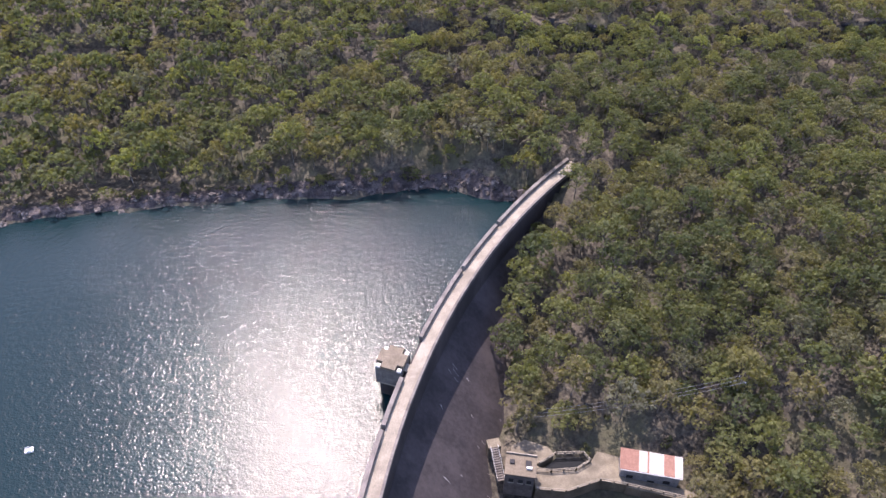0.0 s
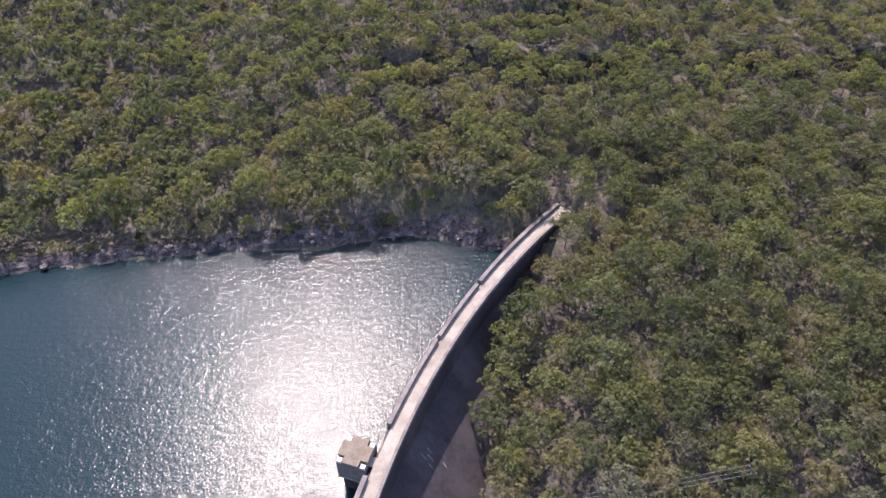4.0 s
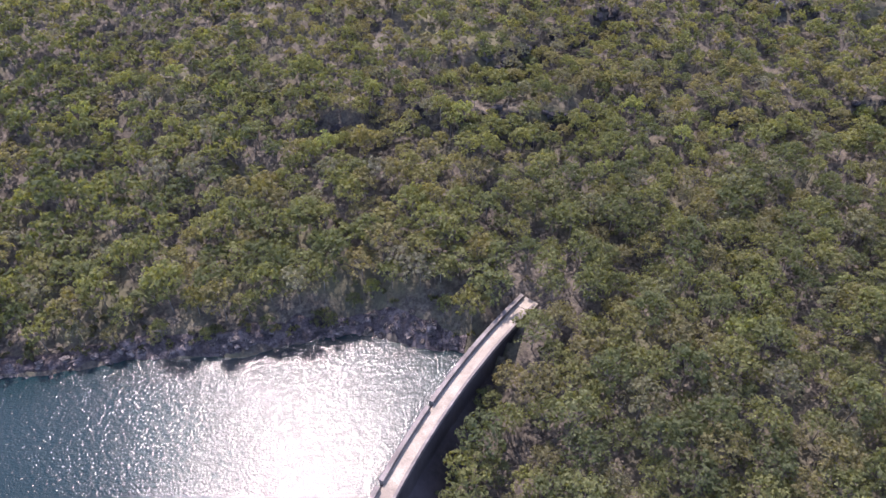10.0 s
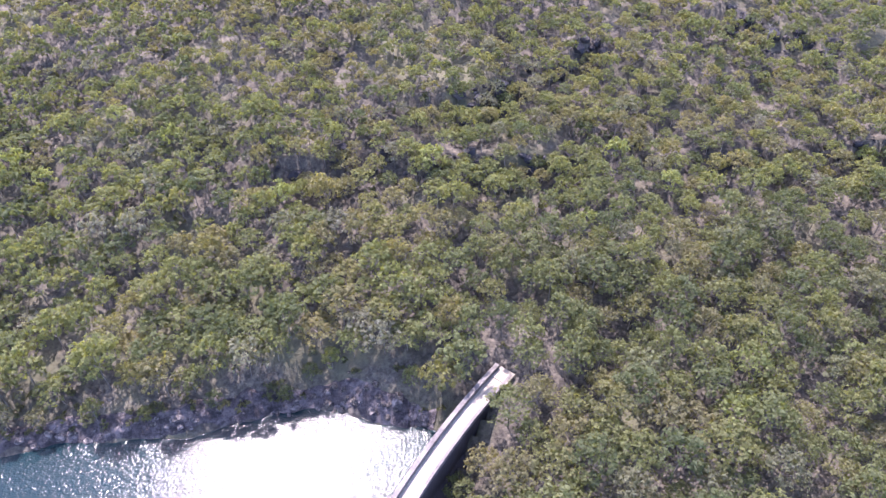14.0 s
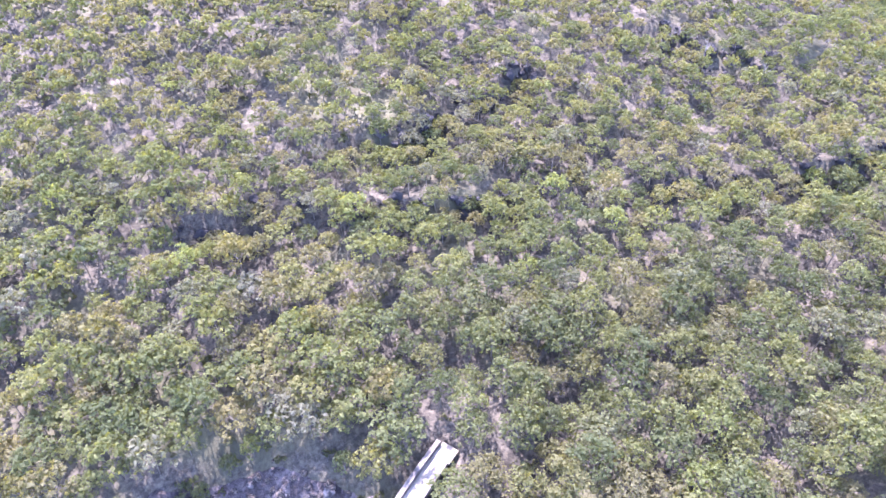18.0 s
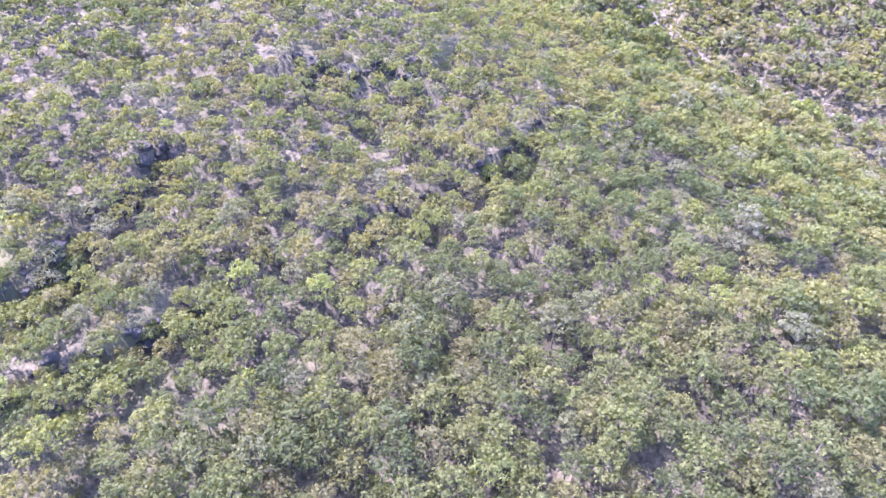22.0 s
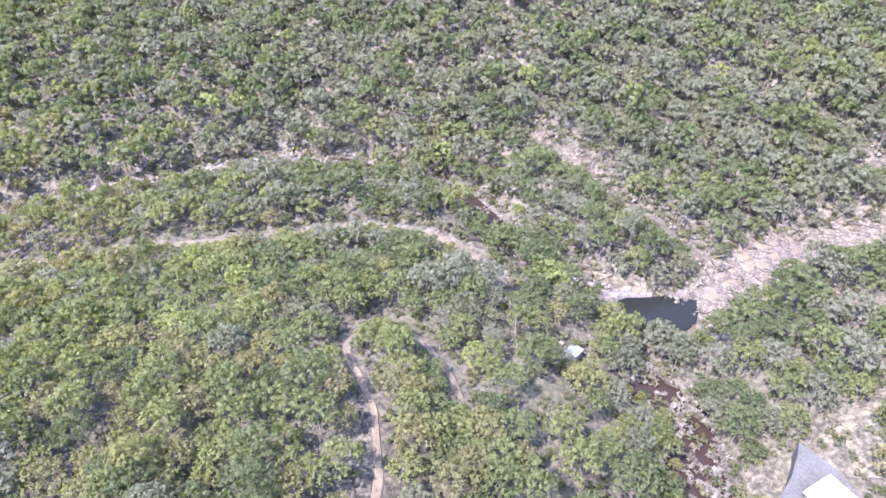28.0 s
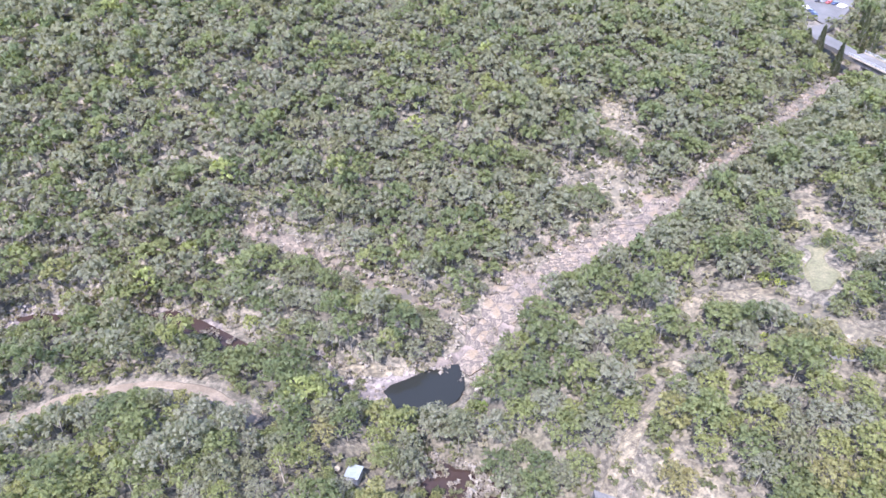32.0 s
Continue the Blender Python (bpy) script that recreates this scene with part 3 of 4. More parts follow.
def open_ground(x, y):
    """The same, and outside the natural clearings: gully, river bed, sand and stream."""
    x, y = np.asarray(x, float), np.asarray(y, float)
    wild = clear_of(x, y, ((CUT_A, 0.9), (CUT_B, 0.8), (SCAR[5:], 2.4), (PATH_S, 1.8), (RIVER[:9], 2.2), (RIVER[8:], 0.4), (SAND_A[:4], 2.4), (SAND_A[3:], 3.8), (SAND_B, 3.6), (LAWN, 3.4), (PATCHES[3], 2.6), (PATCHES[4], 4.0), (BARE[0], 4.4), (BARE[1], 4.4), (BARE[2], 2.0), (STREAM[3:-1], 4.2)))
    return np.minimum(built_ground(x, y), wild)


# low growth, fitted to camera view: line, half width, view bearing, rise per metre
SIGHT_STRIPS = ((RIVER[3:9], 2.5, (0.97, -0.25), 0.55), (ROAD, 2.4, (0.93, -0.37), 0.58), (LOOP, 1.0, (0.98, -0.2), 1.0), (LOOP[6:], 1.1, (0.87, -0.5), 0.8), (SCAR[5:], 2.4, (0.86, -0.51), 0.6), (SLABS[:6], 3.5, (0.55, -0.83), 0.75), (SLABS[5:8], 2.0, (0.27, -0.96), 0.5), (SLABS[8:11], 3.0, (0.25, -0.97), 0.42), (BARE[0], 2.5, (0.46, -0.89), 0.5), (BARE[1], 2.5, (0.48, -0.88), 0.55), ([(164, 24), (148, 10)], 4.0, (0.7, -0.71), 0.85), (PATCHES[6], 3.0, (0.92, -0.4), 0.65), (SAND_A[3:], 3.0, (0.15, -0.99), 0.75), (SAND_B, 3.0, (0.15, -0.99), 0.65), (LAWN, 2.5, (0.15, -0.99), 0.7), ([(146, 41.5), (149.5, 43.4)], 3.0, (0.83, -0.55), 1.0), (CAR_PARK, 9.0, (0.22, -0.98), 0.3), (CROSSING, 4.0, (0.17, -0.98), 0.33), (PATH_S, 1.5, (0.35, -0.94), 0.95), ([(108, 36), (126, 28), (138, 29)], 4.0, (0.6, -0.8), 0.9))


# Largest crown that leaves the camera's line of sight to each strip open.
def sight_cap(x, y):
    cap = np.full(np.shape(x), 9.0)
    for line, half, (vx, vy), rise in SIGHT_STRIPS:
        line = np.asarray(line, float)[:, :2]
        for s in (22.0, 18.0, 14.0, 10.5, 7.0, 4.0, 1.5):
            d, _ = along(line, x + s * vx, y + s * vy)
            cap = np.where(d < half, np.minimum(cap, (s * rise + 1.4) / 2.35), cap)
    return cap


def stature(x, y):
    """How large the trees grow: tall by the lake and dam, low on the stony hilltop, capped where the camera looks past
    to tracks and river.
    """
    up = np.clip((height(x, y) - 6) / 24, 0, 1) * (y > 100)
    thin = np.clip((x - y - 60) / 160, 0, 1)
    return np.clip(np.minimum((1 - 0.5 * up) * (1 - 0.05 * thin), sight_cap(x, y) / 4.2), 0.3, 1), thin


def scatter(count, near, far, seed, grown=True):
    """Places strewn at random over the country, none nearer to another than a distance between near and far."""
    rng = np.random.RandomState(seed)
    px, py = rng.uniform(-152, 404, count), rng.uniform(-340, 342, count)
    ok = seen_land(px, py)
    px, py = px[ok], py[ok]
    tall, thin = stature(px, py)
    gap = rng.uniform(near, far, len(px)) * (tall * (1 - 0.12 * thin) if grown else 1.0)
    grid, keep = {}, []
    for i in range(len(px)):
        cx, cy = int(px[i] // far), int(py[i] // far)
        good = True
        for dx in (-1, 0, 1):
            for dy in (-1, 0, 1):
                for k in grid.get((cx + dx, cy + dy), ()):
                    if (px[k] - px[i]) ** 2 + (py[k] - py[i]) ** 2 < gap[i] ** 2:
                        good = False
        if good:
            grid.setdefault((cx, cy), []).append(i)
            keep.append(i)
    return px[keep], py[keep], rng


VALE = np.array([(-152, 120), (-150, 226), (-80, 280), (20, 292), (120, 290), (165, 300), (235, 340), (305, 322), (335, 296), (388, 130), (402, 0), (264, -110), (165, -338), (100, -338), (84, -120), (30, -75), (6, -40), (-6, 10), (0, 60), (8, 100), (20, 138)])


def seen_land(x, y):
    """Whether a place lies in the country that the flight looks over."""
    inside = np.zeros(np.shape(x), bool)
    for (ax, ay), (bx, by) in zip(VALE, np.roll(VALE, -1, 0)):
        hit = (ay > y) != (by > y)
        inside ^= hit & (x < (bx - ax) * (y - ay) / (by - ay + 1e-9) + ax)
    return inside


def leaf_cloud(rng, radius, tall, puffs, per_puff, size, clump=(0.15, 0.25)):
    """Leaves of one crown of radius 1: many small clumps at the twig ends, each leaf spray a small triangle."""
    n = puffs * per_puff
    k = np.arange(puffs)
    a = rng.uniform(0, 6.28) + k * 2.4 + rng.uniform(-0.6, 0.6, puffs)
    rr = radius * np.sqrt((k + 0.3) / puffs) * rng.uniform(0.72, 1.0, puffs)
    cz = tall * (0.84 - 0.30 * (rr / radius) ** 2 + rng.uniform(-0.15, 0.11, puffs))
    centre = np.repeat(np.stack([rr * np.cos(a), rr * np.sin(a), cz], 1), per_puff, 0)
    pr = np.repeat(radius * rng.uniform(*clump, puffs), per_puff)[:, None]
    d = rng.normal(size=(n, 3))
    d /= np.linalg.norm(d, axis=1)[:, None]
    d[:, 2] = np.where(d[:, 2] < -0.25, -d[:, 2], d[:, 2])
    p = centre + d * pr * rng.uniform(0.7, 1.1, (n, 1)) * (1, 1, 0.8)
    nrm = d * (1, 1, 1.3) + rng.normal(size=(n, 3)) * 0.30
    nrm /= np.linalg.norm(nrm, axis=1)[:, None]
    t = np.cross(nrm, rng.normal(size=(n, 3)))
    t /= np.linalg.norm(t, axis=1)[:, None]
    b = np.cross(nrm, t)
    s = size * rng.uniform(0.55, 1.3, (n, 1))
    return np.stack([p - t * s, p + t * s * 0.6 - b * s * 0.7, p + t * s * 0.6 + b * s * 0.7], 1).reshape(-1, 3)


def limbs(rng, radius, tall, count=5):
    """Trunk and limbs as thin tapering sticks: a list of (from, to, radius, radius)."""
    fork = np.array((rng.uniform(-0.06, 0.06), rng.uniform(-0.06, 0.06), tall * 0.42))
    out = [((0, 0, -0.06), tuple(fork), 0.034, 0.024)]
    for k in range(count):
        a = k * 2.4 + rng.uniform(-0.4, 0.4)
        rr = radius * rng.uniform(0.35, 0.75)
        out.append((tuple(fork), (rr * math.cos(a), rr * math.sin(a), tall * rng.uniform(0.62, 0.85)), 0.017, 0.006))
    return out


def stick_arrays(sticks, sides=3):
    vs, fs = [], []
    for a, b, r1, r2 in sticks:
        a, b = np.array(a, float), np.array(b, float)
        d = (b - a) / np.linalg.norm(b - a)
        t = np.cross(d, (0.3, 0.9, 0.1))
        t /= np.linalg.norm(t)
        u = np.cross(d, t)
        o = len(vs)
        for c, r in ((a, r1), (b, r2)):
            for k in range(sides):
                w = 6.2832 * k / sides
                vs.append(c + r * (math.cos(w) * t + math.sin(w) * u))
        fs += [(o + k, o + (k + 1) % sides, o + sides + (k + 1) % sides, o + sides + k) for k in range(sides)]
    return np.array(vs), np.array(fs)


def grove(name, x, y, size, tone, templates, seed, leaf_mat, label, category, wood=True):
    """Many plants joined in one mesh of leaves and one of wood."""
    rng = np.random.RandomState(seed)
    z = height(x, y)
    lv, lt, wv, wf, wo = [], [], [], [], 0
    for i in range(len(x)):
        leaves, (sv, sf) = templates[rng.randint(len(templates))]
        a = rng.uniform(0, 6.28)
        c, s = math.cos(a) * size[i], math.sin(a) * size[i]
        tall = size[i] * rng.uniform(0.72, 1.28)
        m = np.array(((c, -s, 0), (s, c, 0), (0, 0, tall)))
        at = np.array((x[i], y[i], z[i]))
        lv.append(leaves @ m.T + at)
        lt.append(np.full(len(leaves) // 3, tone[i]))
        if wood:
            wv.append(sv @ m.T + at)
            wf.append(sf + wo)
            wo += len(sv)
    lv = np.concatenate(lv)
    ob = tagged(new(name, big_mesh(name, lv, np.arange(len(lv)).reshape(-1, 3), leaf_mat, np.concatenate(lt))), label, category, kind="stuff")
    if wood:
        tagged(new("trunk_thicket", big_mesh("trunk_thicket", np.concatenate(wv), np.concatenate(wf), M_BARK)), "pale slender eucalypt trunks and limbs", "tree trunks", kind="stuff")
    return ob


trng = np.random.RandomState(11)
FLIGHT_LINE = np.array([(0, 0), (15, 60), (25, 90), (50, 108), (80, 92)], float)   # the camera's own flight line; woods are finer near it
RANKS = []                              # reach from the flight line, kinds of tree
for reach, puffs, leaves, leaf, sticks in ((100, 54, 12, 0.099, 5), (140, 38, 10, 0.126, 4), (180, 26, 9, 0.158, 3), (250, 18, 9, 0.195, 2), (999, 12, 9, 0.24, 0)):
    kinds = []
    for _ in range(9):
        tall = trng.uniform(1.9, 2.6)
        kinds.append((leaf_cloud(trng, 1.0, tall, puffs, leaves, leaf), stick_arrays(limbs(trng, 1.0, tall, sticks))))
    RANKS.append((reach, kinds))
SHRUBS = []
for _ in range(6):
    SHRUBS.append((leaf_cloud(trng, 1.0, 0.9, 4, 6, 0.40, (0.25, 0.41)), stick_arrays(limbs(trng, 1.0, 0.9, 2))))

NEAR = (30, 122, 88, 172)               # x0, x1, y0, y1 of the slope that is flown over most closely
x, y, rng = scatter(245000, 3.7, 6.2, 21)
free = open_ground(x, y)
ok = (free > 0.5) & (sight_cap(x, y) > 1.0) & ~((x > 18) & (x < 50) & (y > 58) & (y < 77.5))
x, y, free = x[ok], y[ok], free[ok]
grown, thin = stature(x, y)
size = rng.uniform(3.0, 4.9, len(x)) * grown
size = np.minimum(size, 1.0 + 0.75 * built_ground(x, y))
olive = 0.15 * waves(x, y, 15.0, 0.5) + 0.08 * waves(x, y, 41.0, 1.4)
tone = np.clip(rng.normal(0.36, 0.19 - 0.10 * thin, len(x)) + olive * (1 - 0.6 * thin) - 0.20 * thin, 0, 0.64)
tone = np.where(rng.uniform(0, 1, len(x)) < 0.06 + 0.58 * thin, rng.uniform(0.68, 0.92 - 0.12 * thin, len(x)), tone)
tone = np.where(rng.uniform(0, 1, len(x)) < 0.016 * (1 - 0.7 * thin), 1.0, tone)
beside = clear_of(x, y, ((CUT_A, 0.8), (CUT_B, 0.5)))
ok = beside > 0.42 * size
x, y, size, tone, thin = x[ok], y[ok], size[ok], tone[ok], thin[ok]
near = (x > NEAR[0]) & (x < NEAR[1]) & (y > NEAR[2]) & (y < NEAR[3])
away, _ = along(FLIGHT_LINE, x, y)
inner = 0.0
for (reach, kinds), label in zip(RANKS, ("tall dense olive-green eucalypt woodland", "dense grey-green eucalypt woodland", "eucalypt woodland with pale trunks on stony slopes", "grey-green eucalypt woodland on the far slopes", "distant olive-grey eucalypt woodland")):
    pick = ~near & (away >= inner) & (away < reach)
    grove("woodland", x[pick], y[pick], size[pick], tone[pick], kinds, 5, M_LEAF, label, "woodland", wood=reach < 900)
    inner = reach
NEAR_TREES = np.stack([x[near], y[near], size[near], tone[near]], 1)

x, y, rng = scatter(200000, 1.15, 2.3, 22, False)
hard, free = built_ground(x, y), open_ground(x, y)
cut = clear_of(x, y, ((CUT_A, 0.8), (CUT_B, 0.6), (LAWN, 3.2)))
ok = (hard > 0.5) & (cut > 0) & (rng.uniform(0, 1, len(x)) < 0.07 + 0.75 * stature(x, y)[1] + 0.7 * (free < 3.0)) & ((free > 0.3) | (rng.uniform(0, 1, len(x)) < 0.38))
x, y = x[ok], y[ok]
# hill shrubs take darker tones: shade between the trees, put into their colour
grove("undergrowth", x, y, rng.uniform(0.7, 1.7, len(x)), rng.uniform(0, 1, len(x)) * np.clip(0.35 + 2.5 * stature(x, y)[1], 0, 1), SHRUBS, 6, M_SHRUB, "low scrubby undergrowth of grey and green shrubs", "undergrowth", wood=False)

# leafless grey scrub along the river, the gully and the stream
x, y, rng = scatter(260000, 1.0, 2.0, 23, False)
edge = np.minimum.reduce([clear_of(x, y, ((SLABS[:9], 9.0), (BARE[0], 7.0), (BARE[1], 12.0))), clear_of(x, y, ((SCAR[:5], 3.5), (SCAR[4:], 6.5), (RIVER[3:], 7.5), (STREAM[3:-1], 7.0)))])
core = clear_of(x, y, ((SLABS[:6], 3.2 - 2.6 * (waves(x, y, 5.0, 0.4) > 0.45)), (SLABS[5:], 1.2), (PATCHES[5], 6.0), (PATCHES[6], 3.6), (SCAR[4:], 1.2), (ROAD, 3.0), (BARE[0], 1.5)))
ok = (edge < 0) & (core > 0) & (rng.uniform(0, 1, len(x)) < 0.62)
x, y = x[ok], y[ok]
grove("dead_scrub", x, y, rng.uniform(0.7, 1.6, len(x)), rng.uniform(0, 1, len(x)), SHRUBS, 7, M_TWIG, "leafless pale grey scrub along the river bed", "dead scrub", wood=False)

# reeds and twigs standing in the shallow stream
x, y, rng = scatter(420000, 0.9, 1.6, 24, False)
ok = (clear_of(x, y, ((STREAM[3:-1], 6.2), (PATCHES[6], 1.6))) < 0) & (waves(x, y, 2.6, 0.9) + 0.7 * waves(x, y, 1.1, 2.0) > 0.0)
x, y = x[ok], y[ok]
grove("reed_bed", x, y, rng.uniform(0.8, 1.5, len(x)), rng.uniform(0, 0.35, len(x)), SHRUBS, 8, M_TWIG, "dry grey-brown reeds and twigs standing in the stream", "reeds", wood=False)

# single trees on the nearer slope
KINDS = []
krng = np.random.RandomState(31)
for k in range(8):
    tall = krng.uniform(2.0, 2.8)
    lv = leaf_cloud(krng, 1.0, tall, 66, 13, 0.086)
    crown = big_mesh("crown", lv, np.arange(len(lv)).reshape(-1, 3), M_LEAF_OB)
    sv, sf = stick_arrays(limbs(krng, 1.0, tall, 7), 6)
    KINDS.append((crown, big_mesh("trunk", sv, sf, M_BARK)))
zs = height(NEAR_TREES[:, 0], NEAR_TREES[:, 1])
for (tx, ty, ts, tt), tz in zip(NEAR_TREES, zs):
    crown, trunk = KINDS[krng.randint(8)]
    tree = tagged(new("tree"), "slender eucalypt with pale limbs and an open green crown", "tree", "trees on the slope")
    tree.matrix_world = pose(tx, ty, tz - 0.1, 0, 0, krng.uniform(0, 360)) @ Matrix.Diagonal((ts, ts, ts * krng.uniform(0.9, 1.2), 1))
    for nm, me in (("trunk", trunk), ("crown", crown)):
        new(nm, me).parent = tree
print("TREES", len(NEAR_TREES), "WOODS", int((~near).sum()))


# ---- works at the foot of the dam ----
def thing(name, label, category, at=(0, 0, 0), turn=0.0, group=""):
    ob = tagged(new(name), label, category, group)
    ob.matrix_world = pose(*at, 0, 0, turn)
    return ob


def valve_house():
    h = thing("valve_house", "small concrete valve house with a flat tan roof", "valve house", (15.2, 68.3, -14), -8)
    part("wall", one_box((5.6, 4.2, 7.6), (0, 0, 3.8), 0, 0.05), M_PARAPET, h, "grey rendered wall")
    part("roof", one_box((6.0, 4.6, 0.35), (0, 0, 7.78), 0, 0.05), M_ROOF_TAN, h, "tan flat roof")
    part("parapet", one_box((6.0, 0.25, 0.4), (0, 2.2, 8.15), 0, 0.03), M_CONC, h)
    for x, w in ((-1.7, 0.9), (1.4, 1.1)):
        part("roof_hatch", one_box((w, w, 0.35), (x, 0.4, 8.12), 0, 0.04), M_DARK, h, "dark roof hatch")
    part("roof_box", one_box((1.1, 0.5, 0.5), (1.6, -0.6, 8.2), 0, 0.04), M_WHITE, h, "white roof box")
    for x in (-1.6, 0.2, 1.8):
        w = part("window", one_box((0.9, 0.1, 1.2), (x, -2.1, 5.6)), M_DARK, h, "dark barred window")
        part("window_sill", one_box((1.1, 0.22, 0.12), (x, -2.2, 4.93)), M_CONC, w)
    stair = thing("outside_stair", "pale concrete stair with metal handrails climbing the dam toe", "stair", (11.0, 71.0, -14), 12)
    for k in range(14):
        part("step", one_box((1.5, 0.42, 0.2), (0, -3.0 + 0.42 * k, 2.6 + 0.19 * k), 0, 0.02), M_PARAPET, stair)
    for sx in (-0.75, 0.75):
        bm = rod(bmesh.new(), (sx, -3.1, 3.6), (sx, 2.6, 6.2), 0.04, 0.04)
        part("handrail", bm, M_WHITE, stair, "white metal handrail")
        for k in range(5):
            yy = -3.0 + 1.36 * k
            part("post", rod(bmesh.new(), (sx, yy, 2.6 + 0.45 * (yy + 3)), (sx, yy, 3.65 + 0.456 * (yy + 3)), 0.03, 0.03), M_WHITE, stair)
    part("landing", one_box((2.6, 2.0, 6.2), (0.2, 3.6, 2.2), 0, 0.04), M_DECK, stair, "concrete landing")


def slab_on(name, outline, z, deep, material, label, category):
    bm = bmesh.new()
    top = [bm.verts.new((x, y, z)) for x, y in outline]
    f = bm.faces.new(top)
    r = bmesh.ops.extrude_face_region(bm, geom=[f])
    bmesh.ops.translate(bm, vec=(0, 0, -deep), verts=[v for v in r["geom"] if isinstance(v, bmesh.types.BMVert)])
    bmesh.ops.recalc_face_normals(bm, faces=bm.faces)
    return tagged(part(name, bm, material), label, category, kind="structure")


def balustrade(points, z, label):
    b = thing("balustrade", label, "balustrade")
    for (ax, ay), (bx, by) in zip(points[:-1], points[1:]):
        n = max(1, round(math.hypot(bx - ax, by - ay) / 2.2))
        for k in range(n + 1):
            part("post", one_box((0.28, 0.28, 1.15), (ax + (bx - ax) * k / n, ay + (by - ay) * k / n, z + 0.55), 0, 0.03), M_CONC, b)
        for h in (0.45, 1.05):
            part("rail", rod(bmesh.new(), (ax, ay, z + h), (bx, by, z + h), 0.09, 0.09), M_CONC, b)


def shed():
    s = thing("shed", "long shed with a patched red and white iron roof", "shed", (40.6, 69.6, -13.6), -10.2)
    part("wall", one_box((11.2, 3.5, 5.6), (0, 0.1, 2.8), 0, 0.03), M_METAL, s, "grey corrugated wall")
    n = 46
    verts, mats = [], []
    widths = ((-5.9, -2.35, M_RED), (-2.35, -0.75, M_CREAM), (-0.75, -0.4, M_RED), (-0.4, 2.35, M_CREAM), (2.35, 4.4, M_RED), (4.4, 5.9, M_CREAM))
    for a, b, m in widths:
        bm = bmesh.new()
        k = max(2, int((b - a) / 0.13))
        rows = []
        for i in range(k + 1):
            x = a + (b - a) * i / k
            up = 0.05 * (i % 2)
            rows.append([bm.verts.new((x, -1.9, 5.75 + up)), bm.verts.new((x, 2.2, 6.6 + up)), bm.verts.new((x, 2.2, 6.45)), bm.verts.new((x, -1.9, 5.6))])
        for p, q in zip(rows[:-1], rows[1:]):
            for i in range(4):
                bm.faces.new((p[i], p[(i + 1) % 4], q[(i + 1) % 4], q[i]))
        part("roof_sheet", bm, m, s, "rust-red corrugated sheet" if m is M_RED else "white corrugated sheet")
    for x in (-3.6, 0.5, 3.4):
        part("door" if x == 0.5 else "window", one_box((1.3, 0.12, 2.2 if x == 0.5 else 1.0), (x, -1.67, 1.6 if x == 0.5 else 3.0), 0, 0.02), M_DARK, s, "dark opening in the shed wall")
    part("gutter", rod(bmesh.new(), (-5.9, -1.98, 5.6), (5.9, -1.98, 5.6), 0.09, 0.09), M_WHITE, s, "white gutter")


valve_house()
slab_on("pavement_1", [(18.2, 66.0), (24, 65.6), (31, 68.0), (36, 67.2), (36, 73.0), (31.4, 74.2), (29.5, 71.6), (26.5, 70.0), (21.6, 69.6), (18.2, 71.4)], -11.0, 5.0, M_DECK, "pale concrete deck in front of the shed", "deck")
slab_on("pavement_2", [(13.4, 71.0), (18.6, 71.0), (22.6, 73.6), (21.5, 75.0), (17, 76.6), (14.2, 75.4)], -10.7, 5.0, M_DECK, "weathered concrete terrace", "terrace")
slab_on("pavement_3", [(36, 66.8), (47, 64.2), (60, 61.5), (60, 63.5), (47, 66.4), (36, 69.2)], -11.4, 3.0, M_DECK, "narrow concrete path along the shed", "path")
balustrade([(18.6, 65.9), (24, 65.4), (31, 67.8), (36, 66.9), (47, 64.2), (58, 61.6)], -11.1, "low pale concrete balustrade along the deck edge")
balustrade([(18.6, 69.9), (21.6, 69.6), (26.5, 70.0), (29.6, 71.9), (28.4, 73.6), (22.9, 73.4), (19.4, 71.2)], -11.0, "low pale concrete balustrade round the pit")
shed()
flat_water("water", [(20.2, 70.6), (26.2, 70.3), (29.2, 72.0), (28.0, 73.4), (23.2, 73.2)], -11.7, M_POOL, "dark water standing in the railed pit")

# ---- wires ----
def power_pole(x, y, z, tall):
    p = thing("power_pole", "weathered timber pole with white insulators", "pole", (x, y, z), 25)
    part("pole", rod(bmesh.new(), (0, 0, 0), (0, 0, tall), 0.16, 0.11, 8), M_BARK, p)
    part("crossarm", one_box((0.12, 1.9, 0.14), (0, 0, tall - 0.4)), M_BARK, p)
    for sy in (-0.85, 0.0, 0.85):
        part("insulator", rod(bmesh.new(), (0, sy, tall - 0.33), (0, sy, tall - 0.05), 0.11, 0.06, 8), M_WHITE, p, "white insulator")


power_pole(15.6, 79.4, -13.0, 7.0)
power_pole(58.5, 81.5, -7.2, 11.0)
for k, off in enumerate((-0.85, 0.0, 0.85)):
    w = tagged(new("wire"), "thin sagging power wire between timber poles", "wire", "power wires")
    a, b = Vector((15.6 - 0.36 * off, 79.4 + 0.9 * off, -6.1)), Vector((58.5 - 0.36 * off, 81.5 + 0.9 * off, 3.75))
    bm = bmesh.new()
    pts = [a.lerp(b, i / 12) - Vector((0, 0, 1.6 * 4 * (i / 12) * (1 - i / 12))) for i in range(13)]
    for p, q in zip(pts[:-1], pts[1:]):
        rod(bm, p, q, 0.022, 0.022, 4)
    part("strand", bm, M_METAL, w)

